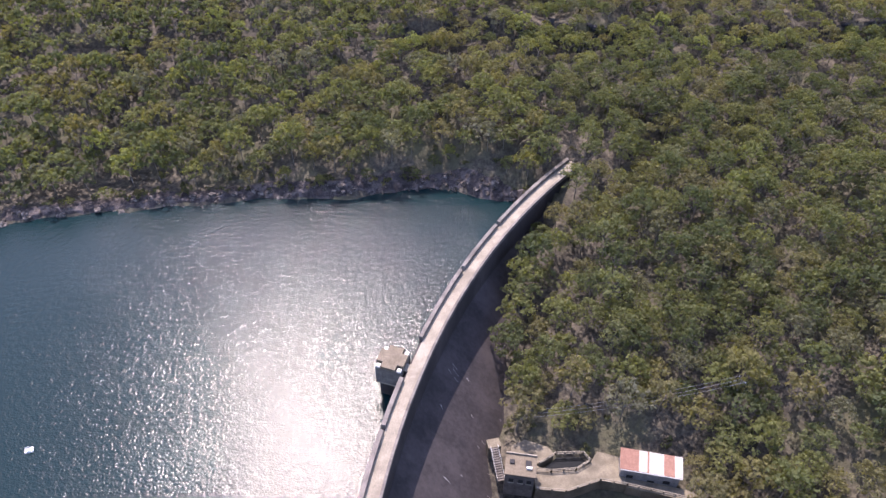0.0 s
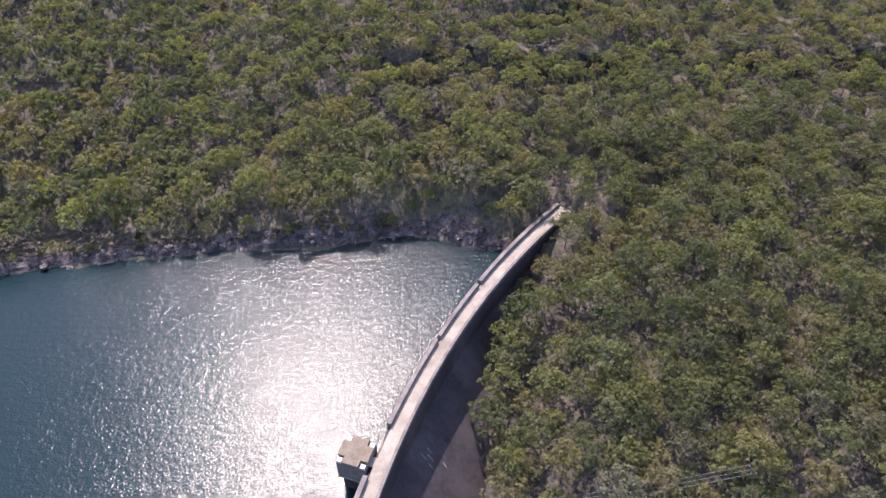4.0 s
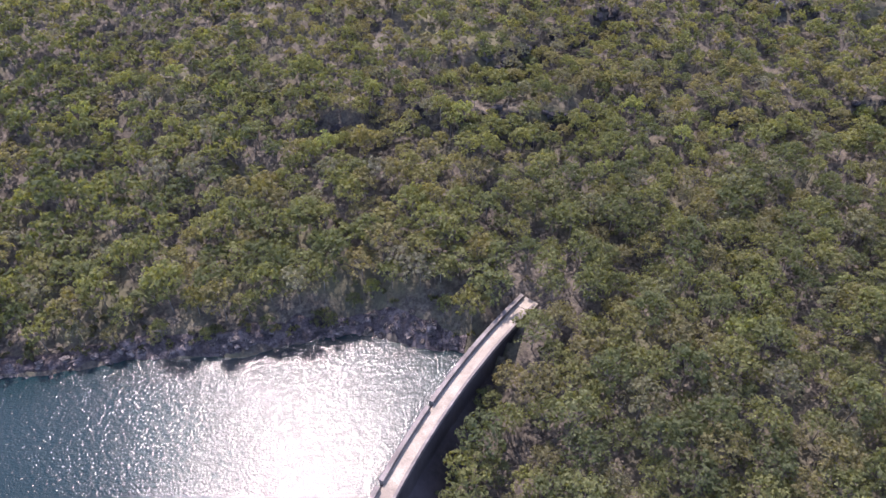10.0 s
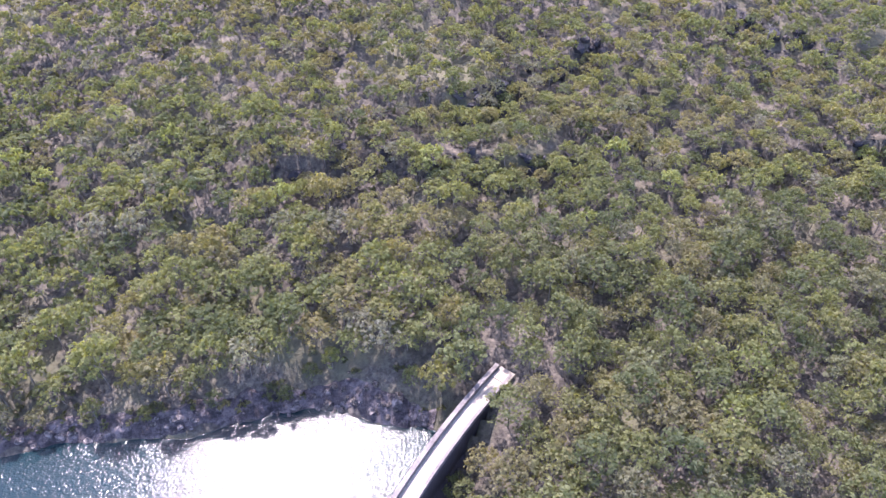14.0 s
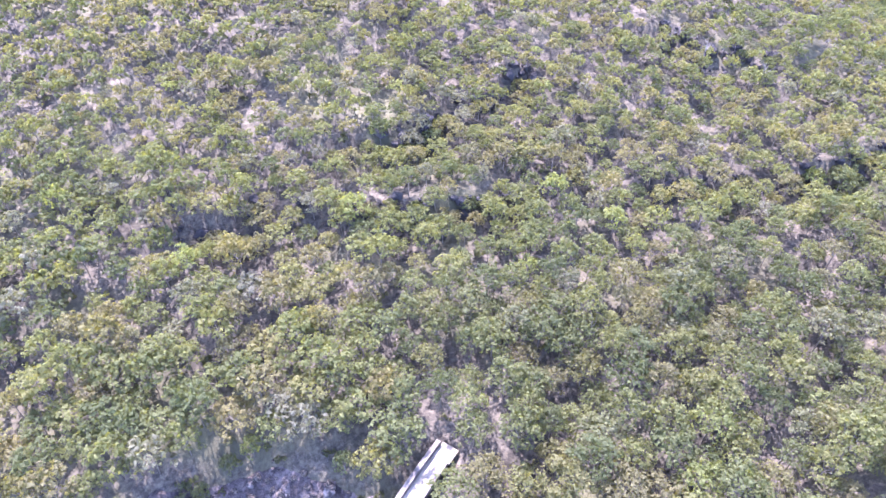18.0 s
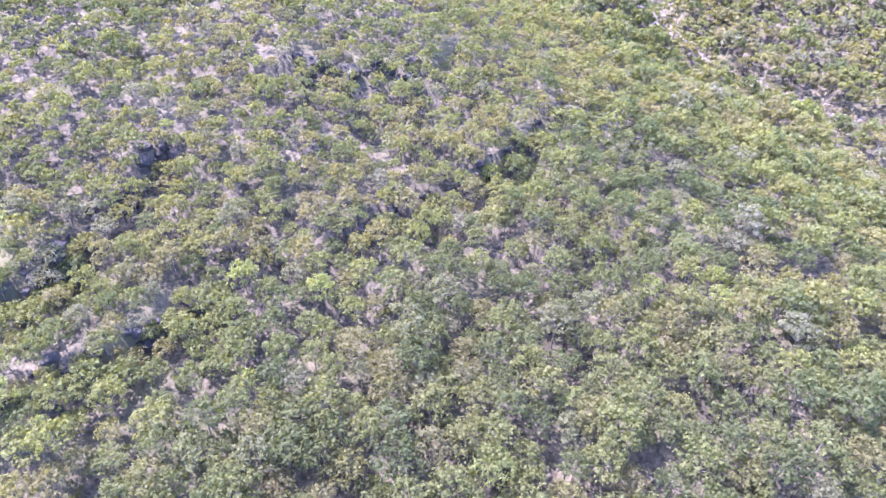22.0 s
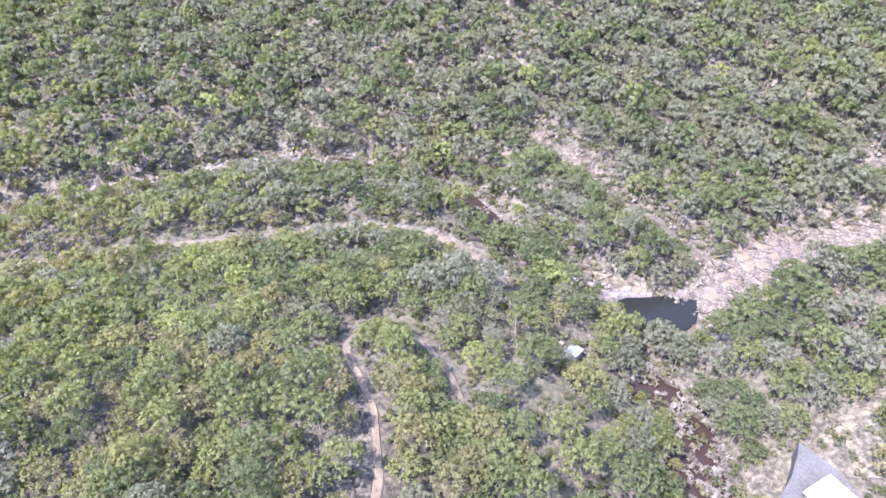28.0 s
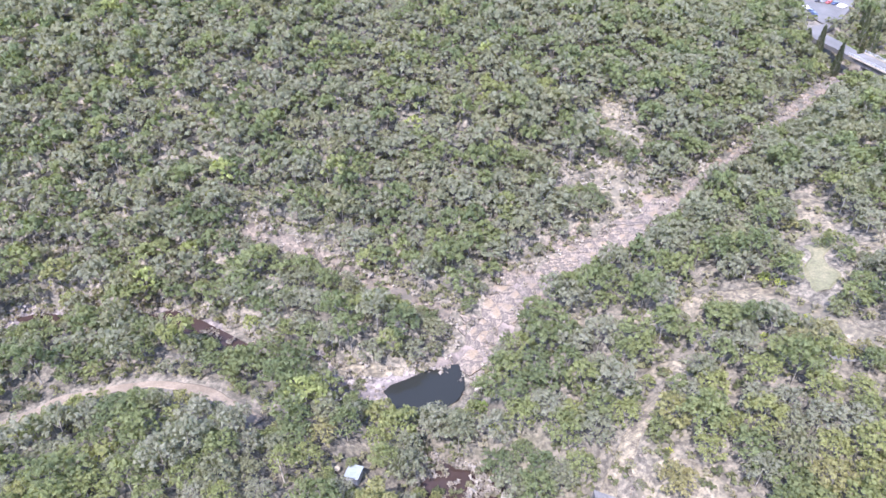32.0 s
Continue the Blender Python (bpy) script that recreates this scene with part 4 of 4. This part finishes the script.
# ---- buoy, hut, pole ----
b = thing("buoy", "square white marker float on the lake", "buoy", (-75.3, 66.9, 0), 20)
part("float", one_box((1.5, 1.1, 0.4), (0, 0, 0.12), 0, 0.1), M_WHITE, b)
part("post", rod(bmesh.new(), (0, 0, 0.3), (0, 0, 1.0), 0.05, 0.05), M_METAL, b)
part("sign_plate", one_box((0.7, 0.06, 0.5), (0, 0, 1.0), 0, 0.01), M_WHITE, b)

hz = float(height(147.6, 41.4))
h = thing("hut", "small hut with a pale blue metal roof", "hut", (147.6, 41.4, hz - 0.2), 25)
part("wall", one_box((2.4, 2.6, 2.4), (0, 0, 1.2), 0, 0.03), M_METAL, h, "grey wall")
part("roof", one_box((2.9, 3.1, 0.14), (0, 0, 2.48), 0, 0.03), M_BLUE, h, "pale blue metal roof")
part("door", one_box((0.9, 0.08, 1.95), (0, -1.32, 1.05)), M_DARK, h)
tank = thing("water_tank", "small grey round tank beside the hut", "tank", (150.6, 43.0, float(height(150.6, 43.0)) - 0.1))
part("body", rod(bmesh.new(), (0, 0, 0), (0, 0, 1.1), 0.6, 0.6, 16), M_DECK, tank)
part("lid", rod(bmesh.new(), (0, 0, 1.1), (0, 0, 1.22), 0.63, 0.4, 16), M_DECK, tank)
pz = float(height(154.0, 52.4))
p = thing("dead_tree", "bare white dead tree trunk standing by the track", "dead tree", (154.0, 52.4, pz))
bm = rod(bmesh.new(), (0, 0, -0.3), (0.3, 0.1, 5.5), 0.17, 0.12, 8)
rod(bm, (0.3, 0.1, 5.4), (0.8, 0.0, 8.2), 0.12, 0.04, 6)
part("trunk", bm, M_CONC, p)
part("limb", rod(bmesh.new(), (0.25, 0.1, 4.6), (-0.5, 0.4, 6.6), 0.08, 0.03, 5), M_CONC, p)


# ---- white building by the car track ----
def white_building():
    w = thing("building", "low building with a plain white metal roof", "building", (98.6, 20.4, -3.0), 8.0)
    part("wall", one_box((6.6, 6.8, 5.2), (0, 0, 2.6), 0, 0.03), M_PARAPET, w, "grey wall")
    bm = bmesh.new()
    rows = []
    for i in range(41):
        x = -3.8 + 7.6 * i / 40
        up = 0.04 * (i % 2)
        rows.append([bm.verts.new((x, -3.7, 5.55 + up)), bm.verts.new((x, 3.7, 6.1 + up)), bm.verts.new((x, 3.7, 5.95)), bm.verts.new((x, -3.7, 5.4))])
    for a, c in zip(rows[:-1], rows[1:]):
        for i in range(4):
            bm.faces.new((a[i], a[(i + 1) % 4], c[(i + 1) % 4], c[i]))
    part("roof", bm, M_WHITE, w, "white ribbed metal roof")
    part("door", one_box((2.4, 0.1, 2.6), (0, 3.42, 1.5)), M_DARK, w)


white_building()
slab_on("pavement_4", [(110.8, 15.8), (108.8, 18.0), (105.8, 22.2), (103.4, 27.0), (94, 27.0), (94, 14.4), (103, 13.6), (107.4, 14.6)], 0.35, 4.0, M_ASPHALT, "grey sealed apron round the white building", "apron")


# ---- stones ----
def boulder_mesh(name, seed, material):
    r = np.random.RandomState(seed)
    bm = bmesh.new()
    bmesh.ops.create_icosphere(bm, subdivisions=1, radius=1.0)
    k = r.uniform(0.5, 1.0, 3) * (1, 1, 0.75)
    for v in bm.verts:
        n = noise.noise(Vector(v.co) * 1.3 + Vector((seed * 3.1, 0, 0)))
        v.co = Vector([round(c * 2.2) / 2.2 * 0.35 + c * 0.65 for c in v.co]) * (1 + 0.35 * n)
        v.co = Vector((v.co.x * k[0], v.co.y * k[1], v.co.z * k[2]))
    me = bpy.data.meshes.new(name)
    bm.to_mesh(me)
    bm.free()
    me.materials.append(material)
    return me


ROCKS = [boulder_mesh("boulder", k, M_ROCK) for k in range(5)]
CLIFFS = [boulder_mesh("boulder", k + 20, M_LEDGE_SHADE) for k in range(5)]
PALE = [boulder_mesh("boulder", k + 9, M_SLAB) for k in range(5)]


def strew(line, count, wide, lo, hi, meshes, label, group, seed, joined=False):
    """Stones strewn along a line of the plan: each a thing, or joined where they are too many to count."""
    r = np.random.RandomState(seed)
    line = np.asarray(line, float)[:, :2]
    seg = np.hypot(*np.diff(line, axis=0).T)
    bm = bmesh.new()
    for _ in range(count):
        k = r.choice(len(seg), p=seg / seg.sum())
        t = r.uniform()
        d = (line[k + 1] - line[k]) / seg[k]
        q = line[k] + t * (line[k + 1] - line[k]) + np.array((-d[1], d[0])) * r.normal() * wide
        s = lo + (hi - lo) * r.uniform() ** 2
        me = meshes[r.randint(len(meshes))]
        m = pose(q[0], q[1], float(height(q[0], q[1])) + 0.1 * s, r.uniform(-15, 15), r.uniform(-15, 15), r.uniform(0, 360)) @ Matrix.Scale(s, 4)
        if joined:
            n = len(bm.verts)
            bm.from_mesh(me)
            bm.verts.ensure_lookup_table()
            bmesh.ops.transform(bm, matrix=m, verts=bm.verts[n:])
        else:
            tagged(new("boulder", me), label, "boulder", group).matrix_world = m
    if joined:
        tagged(part("stones", bm, meshes[0].materials[0]), label, "stones", kind="stuff")
    else:
        bm.free()


strew([(x, y + 1.0) for x, y in SHORE[3:-1]], 120, 1.2, 0.5, 1.5, ROCKS, "weathered grey boulder on the lake bank", "boulders of the lake bank", 41)
strew([(x, y + 1.4) for x, y in SHORE[3:-1]], 60, 1.2, 0.4, 1.2, PALE, "pale pinkish boulder on the lake bank", "boulders of the lake bank", 42)
strew([(0, 146.5), (8, 144.5), (14, 142.5)], 34, 1.2, 0.4, 1.3, PALE, "pale pinkish boulder beside the dam abutment", "boulders of the lake bank", 57)
strew([(95, 226), (103, 217), (112, 214)], 14, 2.5, 0.6, 1.5, PALE, "pale boulder on the hilltop outcrop", "boulders of the hilltop", 50)
strew([(165, 24), (163, 19), (161, 15), (157, 6), (150, 5), (149, 16), (152, 23), (160, 22), (164, 20)], 74, 1.3, 0.3, 1.0, PALE, "pale boulder at the edge of the pool", "boulders of the pool", 53)
strew(SLABS[:6], 190, 4.6, 0.25, 1.0, PALE, "pale granite stones lying on the slabs", "", 58, True)
strew(SLABS[8:11], 120, 3.2, 0.5, 1.8, PALE, "pale granite stones below the bridge", "", 59, True)
strew(SLABS[5:10], 110, 2.2, 0.5, 1.9, PALE, "pale granite stones in the river bed", "", 55, True)
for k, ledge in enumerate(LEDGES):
    strew(ledge, 60, 1.5, 0.5, 2.3, CLIFFS, "rocks along a hillside ledge, coloured dark for the shade there", "", 43 + k, True)
strew(RIVER[2:9], 160, 2.2, 0.4, 1.4, ROCKS, "grey stones in the stony river bed", "", 51, True)
strew(RIVER[2:9], 110, 2.4, 0.3, 1.2, PALE, "pale stones in the stony river bed", "", 52, True)
strew(SCAR, 160, 1.5, 0.3, 1.0, PALE, "pale stones in the dry gully", "", 54, True)
strew([(107, 10), (103, 4), (96, 3)], 60, 2.6, 0.2, 0.8, PALE, "pale rubble on the slope behind the building", "", 56, True)


def cell(points, i, reach):
    """The ground nearer to point i than to any other: a polygon cut from a square."""
    px, py = points[i]
    poly = [(px - reach, py - reach), (px + reach, py - reach), (px + reach, py + reach), (px - reach, py + reach)]
    for k, (qx, qy) in enumerate(points):
        if k == i or abs(qx - px) + abs(qy - py) > 4 * reach:
            continue
        nx, ny = qx - px, qy - py
        lim = (qx * qx + qy * qy - px * px - py * py) / 2
        out = []
        for (ax, ay), (bx, by) in zip(poly, poly[1:] + poly[:1]):
            da, db = ax * nx + ay * ny - lim, bx * nx + by * ny - lim
            if da <= 0:
                out.append((ax, ay))
            if (da < 0) != (db < 0):
                t = da / (da - db)
                out.append((ax + t * (bx - ax), ay + t * (by - ay)))
        poly = out
    return poly


def plates():
    """The granite of the river bed: slabs of uneven size, split by narrow and wide cracks."""
    bed = tagged(new("granite_bed"), "smooth pink-grey granite slabs split by dark cracks", "rock bed")
    r = np.random.RandomState(61)
    line = SLABS[:6]
    seg = np.hypot(*np.diff(line[:, :2], axis=0).T)
    cum = np.concatenate([[0], np.cumsum(seg)])
    centres = []
    for _ in range(2600):
        s, u = r.uniform(10, cum[-1]), r.uniform(-6.8, 6.8)
        k = min(int(np.searchsorted(cum, s, "right")) - 1, len(seg) - 1)
        d = (line[k + 1, :2] - line[k, :2]) / seg[k]
        q = line[k, :2] + d * (s - cum[k]) + np.array((-d[1], d[0])) * u
        coarse = 2.6 + 2.0 * float(waves(q[0], q[1], 4.2, 0.8))
        if all(math.hypot((q - c) @ d * 0.46, (q - c) @ (-d[1], d[0])) > coarse * r.uniform(0.6, 1.2) for c in np.array(centres).reshape(-1, 2)):
            centres.append((float(q[0]), float(q[1])))
    for i in range(len(centres)):
        off = along(line[:, :2], np.array(centres[i][0]), np.array(centres[i][1]))[0]
        if off > 3.6 and r.uniform() < 0.55:
            continue
        ring = cell(centres, i, 3.6)
        cx, cy = sum(p[0] for p in ring) / len(ring), sum(p[1] for p in ring) / len(ring)
        gap = 0.002 + 0.16 * r.uniform() ** 7
        rise, tx, ty = r.uniform(0.34, 0.52), r.uniform(-0.04, 0.04), r.uniform(-0.04, 0.04)
        bm = bmesh.new()
        loops = []
        for f, z in ((1 - gap, -1.6), (1 - gap, 0.0), (0.965 - gap, 0.06)):
            loops.append([])
            for x, y in ring:
                wx, wy = cx + (x - cx) * f, cy + (y - cy) * f
                loops[-1].append(bm.verts.new((wx - cx, wy - cy, float(height(wx, wy)) - float(height(cx, cy)) + z + tx * (wx - cx) + ty * (wy - cy))))
        n = len(ring)
        for low, top in zip(loops[:-1], loops[1:]):
            for k in range(n):
                bm.faces.new((low[k], low[(k + 1) % n], top[(k + 1) % n], top[k]))
        bm.faces.new(loops[-1])
        ob = part("slab", bm, M_SLAB, bed)
        ob.matrix_world = pose(cx, cy, float(height(cx, cy)) + rise - 0.1)
    return bed


plates()

# ---- bridge, car park and cars ----
slab_on("pavement_5", [(176, -248), (160, -272), (154, -270), (150.5, -230), (152.4, -222.6), (156, -224), (170, -237)], 14.0, 1.6, M_ASPHALT, "grey sealed car park", "car park")
slab_on("road_3", [(153.2, -225.6), (150.2, -224), (151.8, -212.5), (143.7, -207.3), (135.0, -200.8), (132.0, -192.4), (135.0, -193.4), (142.2, -198.2), (152.5, -204.0), (158.0, -213.0)], 13.95, 1.6, M_ASPHALT, "grey sealed road leading to the bridge", "road")


def bridge():
    b = thing("bridge", "low concrete road bridge with grey side rails", "bridge", (121.0, -189.8, 13.5), -29.5)
    part("deck", one_box((30.0, 7.0, 0.8), (0, 0, 0), 0, 0.05), M_ASPHALT, b, "grey road deck")
    for sy in (-3.6, 3.6):
        part("kerb", one_box((30.0, 0.5, 0.5), (0, sy, 0.5), 0, 0.03), M_CONC, b, "pale concrete kerb")
        for h in (1.1, 1.55):
            part("rail", rod(bmesh.new(), (-15, sy, h), (15, sy, h), 0.08, 0.08), M_METAL, b, "grey metal rail")
        for k in range(14):
            part("post", one_box((0.16, 0.16, 1.2), (-14.6 + k * 2.24, sy, 1.0)), M_METAL, b)
    part("girder", one_box((30.0, 0.5, 1.1), (0, 3.0, -0.9), 0, 0.03), M_PARAPET, b, "stained concrete edge girder")
    for x in (-8.5, 8.5):
        part("pier", one_box((1.0, 6.0, 8.0), (x, 0, -4.2), 0, 0.05), M_PARAPET, b, "dark concrete pier")


bridge()


def car(paint):
    c = tagged(new("car"), "", "car", "parked cars")
    bm = bmesh.new()
    prof = [(-2.15, 0.3), (-2.2, 0.75), (-2.1, 0.95), (-1.45, 1.02), (-0.9, 1.46), (0.55, 1.48), (1.15, 1.0), (2.05, 0.86), (2.2, 0.6), (2.15, 0.3)]
    sides = [[bm.verts.new((x, sy * (0.86 if z < 1.1 else 0.66), z)) for x, z in prof] for sy in (-1, 1)]
    n = len(prof)
    for i in range(n):
        j = (i + 1) % n
        bm.faces.new((sides[0][i], sides[0][j], sides[1][j], sides[1][i]))
    bm.faces.new(sides[0][::-1])
    bm.faces.new(sides[1])
    bmesh.ops.recalc_face_normals(bm, faces=bm.faces)
    part("body", bm, paint, c)
    part("windscreen", box(bmesh.new(), (0.55, 1.25, 0.06), (0.93, 0, 1.27)), M_DARK, c, "dark windscreen")
    part("rear_window", box(bmesh.new(), (0.5, 1.25, 0.06), (-1.22, 0, 1.27)), M_DARK, c, "dark rear window")
    for x in (-1.35, 1.35):
        for sy in (-0.82, 0.82):
            w = rod(bmesh.new(), (x, sy - 0.1, 0.32), (x, sy + 0.1, 0.32), 0.32, 0.32, 12)
            part("wheel", w, M_DARK, c, "black wheel")
    return c


PAINTS = {"white": (0.40, 0.41, 0.41), "red": (0.15, 0.035, 0.035), "dark blue": (0.025, 0.035, 0.075), "grey": (0.11, 0.115, 0.125), "blue": (0.032, 0.05, 0.095), "black": (0.02, 0.02, 0.025)}
for name, x, y, turn in (('black', 165.8, -250.3, 78), ('grey', 163.9, -251.0, 78), ('red', 161.6, -251.0, 78), ('dark blue', 159.2, -251.0, 78), ('white', 156.3, -249.5, 78), ('white', 154.9, -248.8, 78), ('white', 166.6, -237.5, 140), ('blue', 163.2, -233.7, 140), ('blue', 160.9, -230.9, 140)):
    m = bpy.data.materials.get(name + "_car_paint") or surface(name + "_car_paint", PAINTS[name], tuple(min(1, v * 1.15) for v in PAINTS[name]), 0.8, rough=0.3, bump=0, spec=0.5)
    c = car(m)
    c["label"] = name + " car parked on the sealed car park"
    c.matrix_world = pose(x, y, 14.0, 0, 0, turn) @ Matrix.Scale(0.82, 4)


# ---- lime shrubs and bushes on the clearings ----
def bush(x, y, s, seed, lime):
    r = np.random.RandomState(seed)
    lv = leaf_cloud(r, 1.0, 1.3, 26, 20, 0.10)
    b = tagged(new("shrub"), "bright yellow-green rounded shrub on the clearing" if lime else "dense dark green bush on the clearing", "shrub", "shrubs of the clearings")
    b.matrix_world = pose(x, y, float(height(x, y)) - 0.1, 0, 0, r.uniform(0, 360)) @ Matrix.Scale(s, 4)
    new("crown", big_mesh("crown", lv, np.arange(len(lv)).reshape(-1, 3), M_LIME if lime else M_LEAF_OB)).parent = b
    sv, sf = stick_arrays(limbs(r, 1.0, 1.1, 4), 5)
    new("stem", big_mesh("stem", sv, sf, M_BARK)).parent = b


for k, (x, y, s, lime) in enumerate(((126, -57, 2.2, 1), (104.4, -45.5, 1.5, 1), (97.8, -24.8, 2.0, 0), (94.3, -31.1, 1.3, 0), (100.8, -29, 1.4, 1), (100.7, -63.3, 2.4, 0), (102.6, -60.5, 1.8, 0), (92, -41, 2.8, 0), (91, -58, 2.4, 0), (96, -37, 1.2, 1), (98, -34, 1.0, 1), (108, -46, 1.7, 1), (94, -36, 1.5, 0), (88, -47, 2.2, 0), (111, -33, 1.2, 1), (105, 9, 1.3, 0), (101, 3, 1.0, 0), (109.5, -4, 1.5, 0), (113, -14, 1.2, 0), (104, 1, 0.8, 1), (141, 11, 1.7, 1), (135, 14, 1.3, 1))):
    bush(x, y, s, 70 + k, lime)


# ---- potholes in the granite ----
for x, y, z, a, b in ((140.4, -54.0, 5.0, 2.2, 1.5), (148.4, -32.4, 0.9, 2.4, 1.0), (149.0, -21.9, -2.0, 2.8, 0.7)):
    ring = [(x + a * math.cos(k * 0.628) * (1 + 0.2 * math.sin(3.1 * k)), y + b * math.sin(k * 0.628) * (1 + 0.2 * math.cos(2.3 * k))) for k in range(10)]
    flat_water("water", ring, z, M_POOL, "dark water standing in a granite pothole")


# ---- dark conifers by the bridge road ----
def conifer(x, y, z, wide, tall, seed):
    r = np.random.RandomState(seed)
    rows = []
    for k in range(900):
        h = r.uniform(0.06, 1.0)
        a, rad = r.uniform(0, 6.283), wide * (1.02 - h) ** 0.6 * r.uniform(0.75, 1.05)
        p, s = np.array((rad * math.cos(a), rad * math.sin(a), tall * h)), 0.52 * r.uniform(0.6, 1.3)
        out, up = np.array((math.cos(a), math.sin(a), 0.2)), np.array((0, 0, 1.0))
        side = np.cross(up, out)
        rows += [p - side * s * 0.6, p + side * s * 0.6, p + up * s * 1.1 + out * s * 0.5]
    t = tagged(new("conifer"), "dense dark green upright conifer beside the bridge road", "conifer", "conifers by the bridge road")
    t.matrix_world = pose(x, y, z)
    new("crown", big_mesh("crown", np.array(rows), np.arange(len(rows)).reshape(-1, 3), M_CONIFER)).parent = t
    part("trunk", rod(bmesh.new(), (0, 0, -0.3), (0, 0, tall * 0.8), 0.22, 0.06), M_BARK, t)


for k, (x, y, wide, tall) in enumerate(((146.5, -194.0, 2.0, 9.0), (137.5, -188.5, 1.8, 6.5), (152.5, -198.0, 2.2, 5.0), (133.0, -214.0, 2.6, 9.5), (138.0, -219.0, 2.4, 8.0), (141.0, -227.0, 2.4, 10.0))):
    conifer(x, y, float(height(x, y)), wide, tall + 12.5 - float(height(x, y)) * 0.9, 90 + k)


# ---- bare dead trees on the slopes ----
def dead_tree(seed):
    r = np.random.RandomState(seed)
    t = tagged(new("dead_tree"), "bare pale grey dead tree with broken limbs among the scrub", "dead tree", "dead trees on the slopes")
    tall, lean = r.uniform(5.5, 8.0), r.uniform(-0.6, 0.6, 2)
    top = (lean[0], lean[1], tall)
    part("trunk", rod(bmesh.new(), (0, 0, -0.4), top, 0.2, 0.06, 7), M_BARK, t)
    for k in range(5):
        h, a, out = r.uniform(0.4, 0.9), k * 2.4 + r.uniform(-0.5, 0.5), r.uniform(1.0, 2.2)
        foot = Vector(top) * h
        elbow = foot + Vector((out * 0.6 * math.cos(a), out * 0.6 * math.sin(a), out * 0.5))
        bm = rod(bmesh.new(), foot, elbow, 0.09, 0.055, 5)
        rod(bm, elbow, elbow + Vector((out * 0.5 * math.cos(a + 0.6), out * 0.5 * math.sin(a + 0.6), out * 0.6)), 0.055, 0.02, 5)
        part("limb", bm, M_BARK, t)
    return t


KIND = [dead_tree(120 + k) for k in range(4)]
drng = np.random.RandomState(130)
spots = [(60, 158), (84, 133), (47, 121), (102, 216), (112, 208), (150, 60), (133, 75)]
while len(spots) < 34:
    q = drng.uniform(135, 300), drng.uniform(-120, 60)
    if bool(seen_land(np.array(q[0]), np.array(q[1]))) and float(open_ground(*q)) > 0.5:
        spots.append(q)
for k, (x, y) in enumerate(spots):
    m = pose(x, y, float(height(x, y)), 0, 0, drng.uniform(0, 360)) @ Matrix.Scale(drng.uniform(0.8, 1.15), 4)
    if k < 4:
        KIND[k].matrix_world = m
    else:
        copy_thing(KIND[k % 4], m)
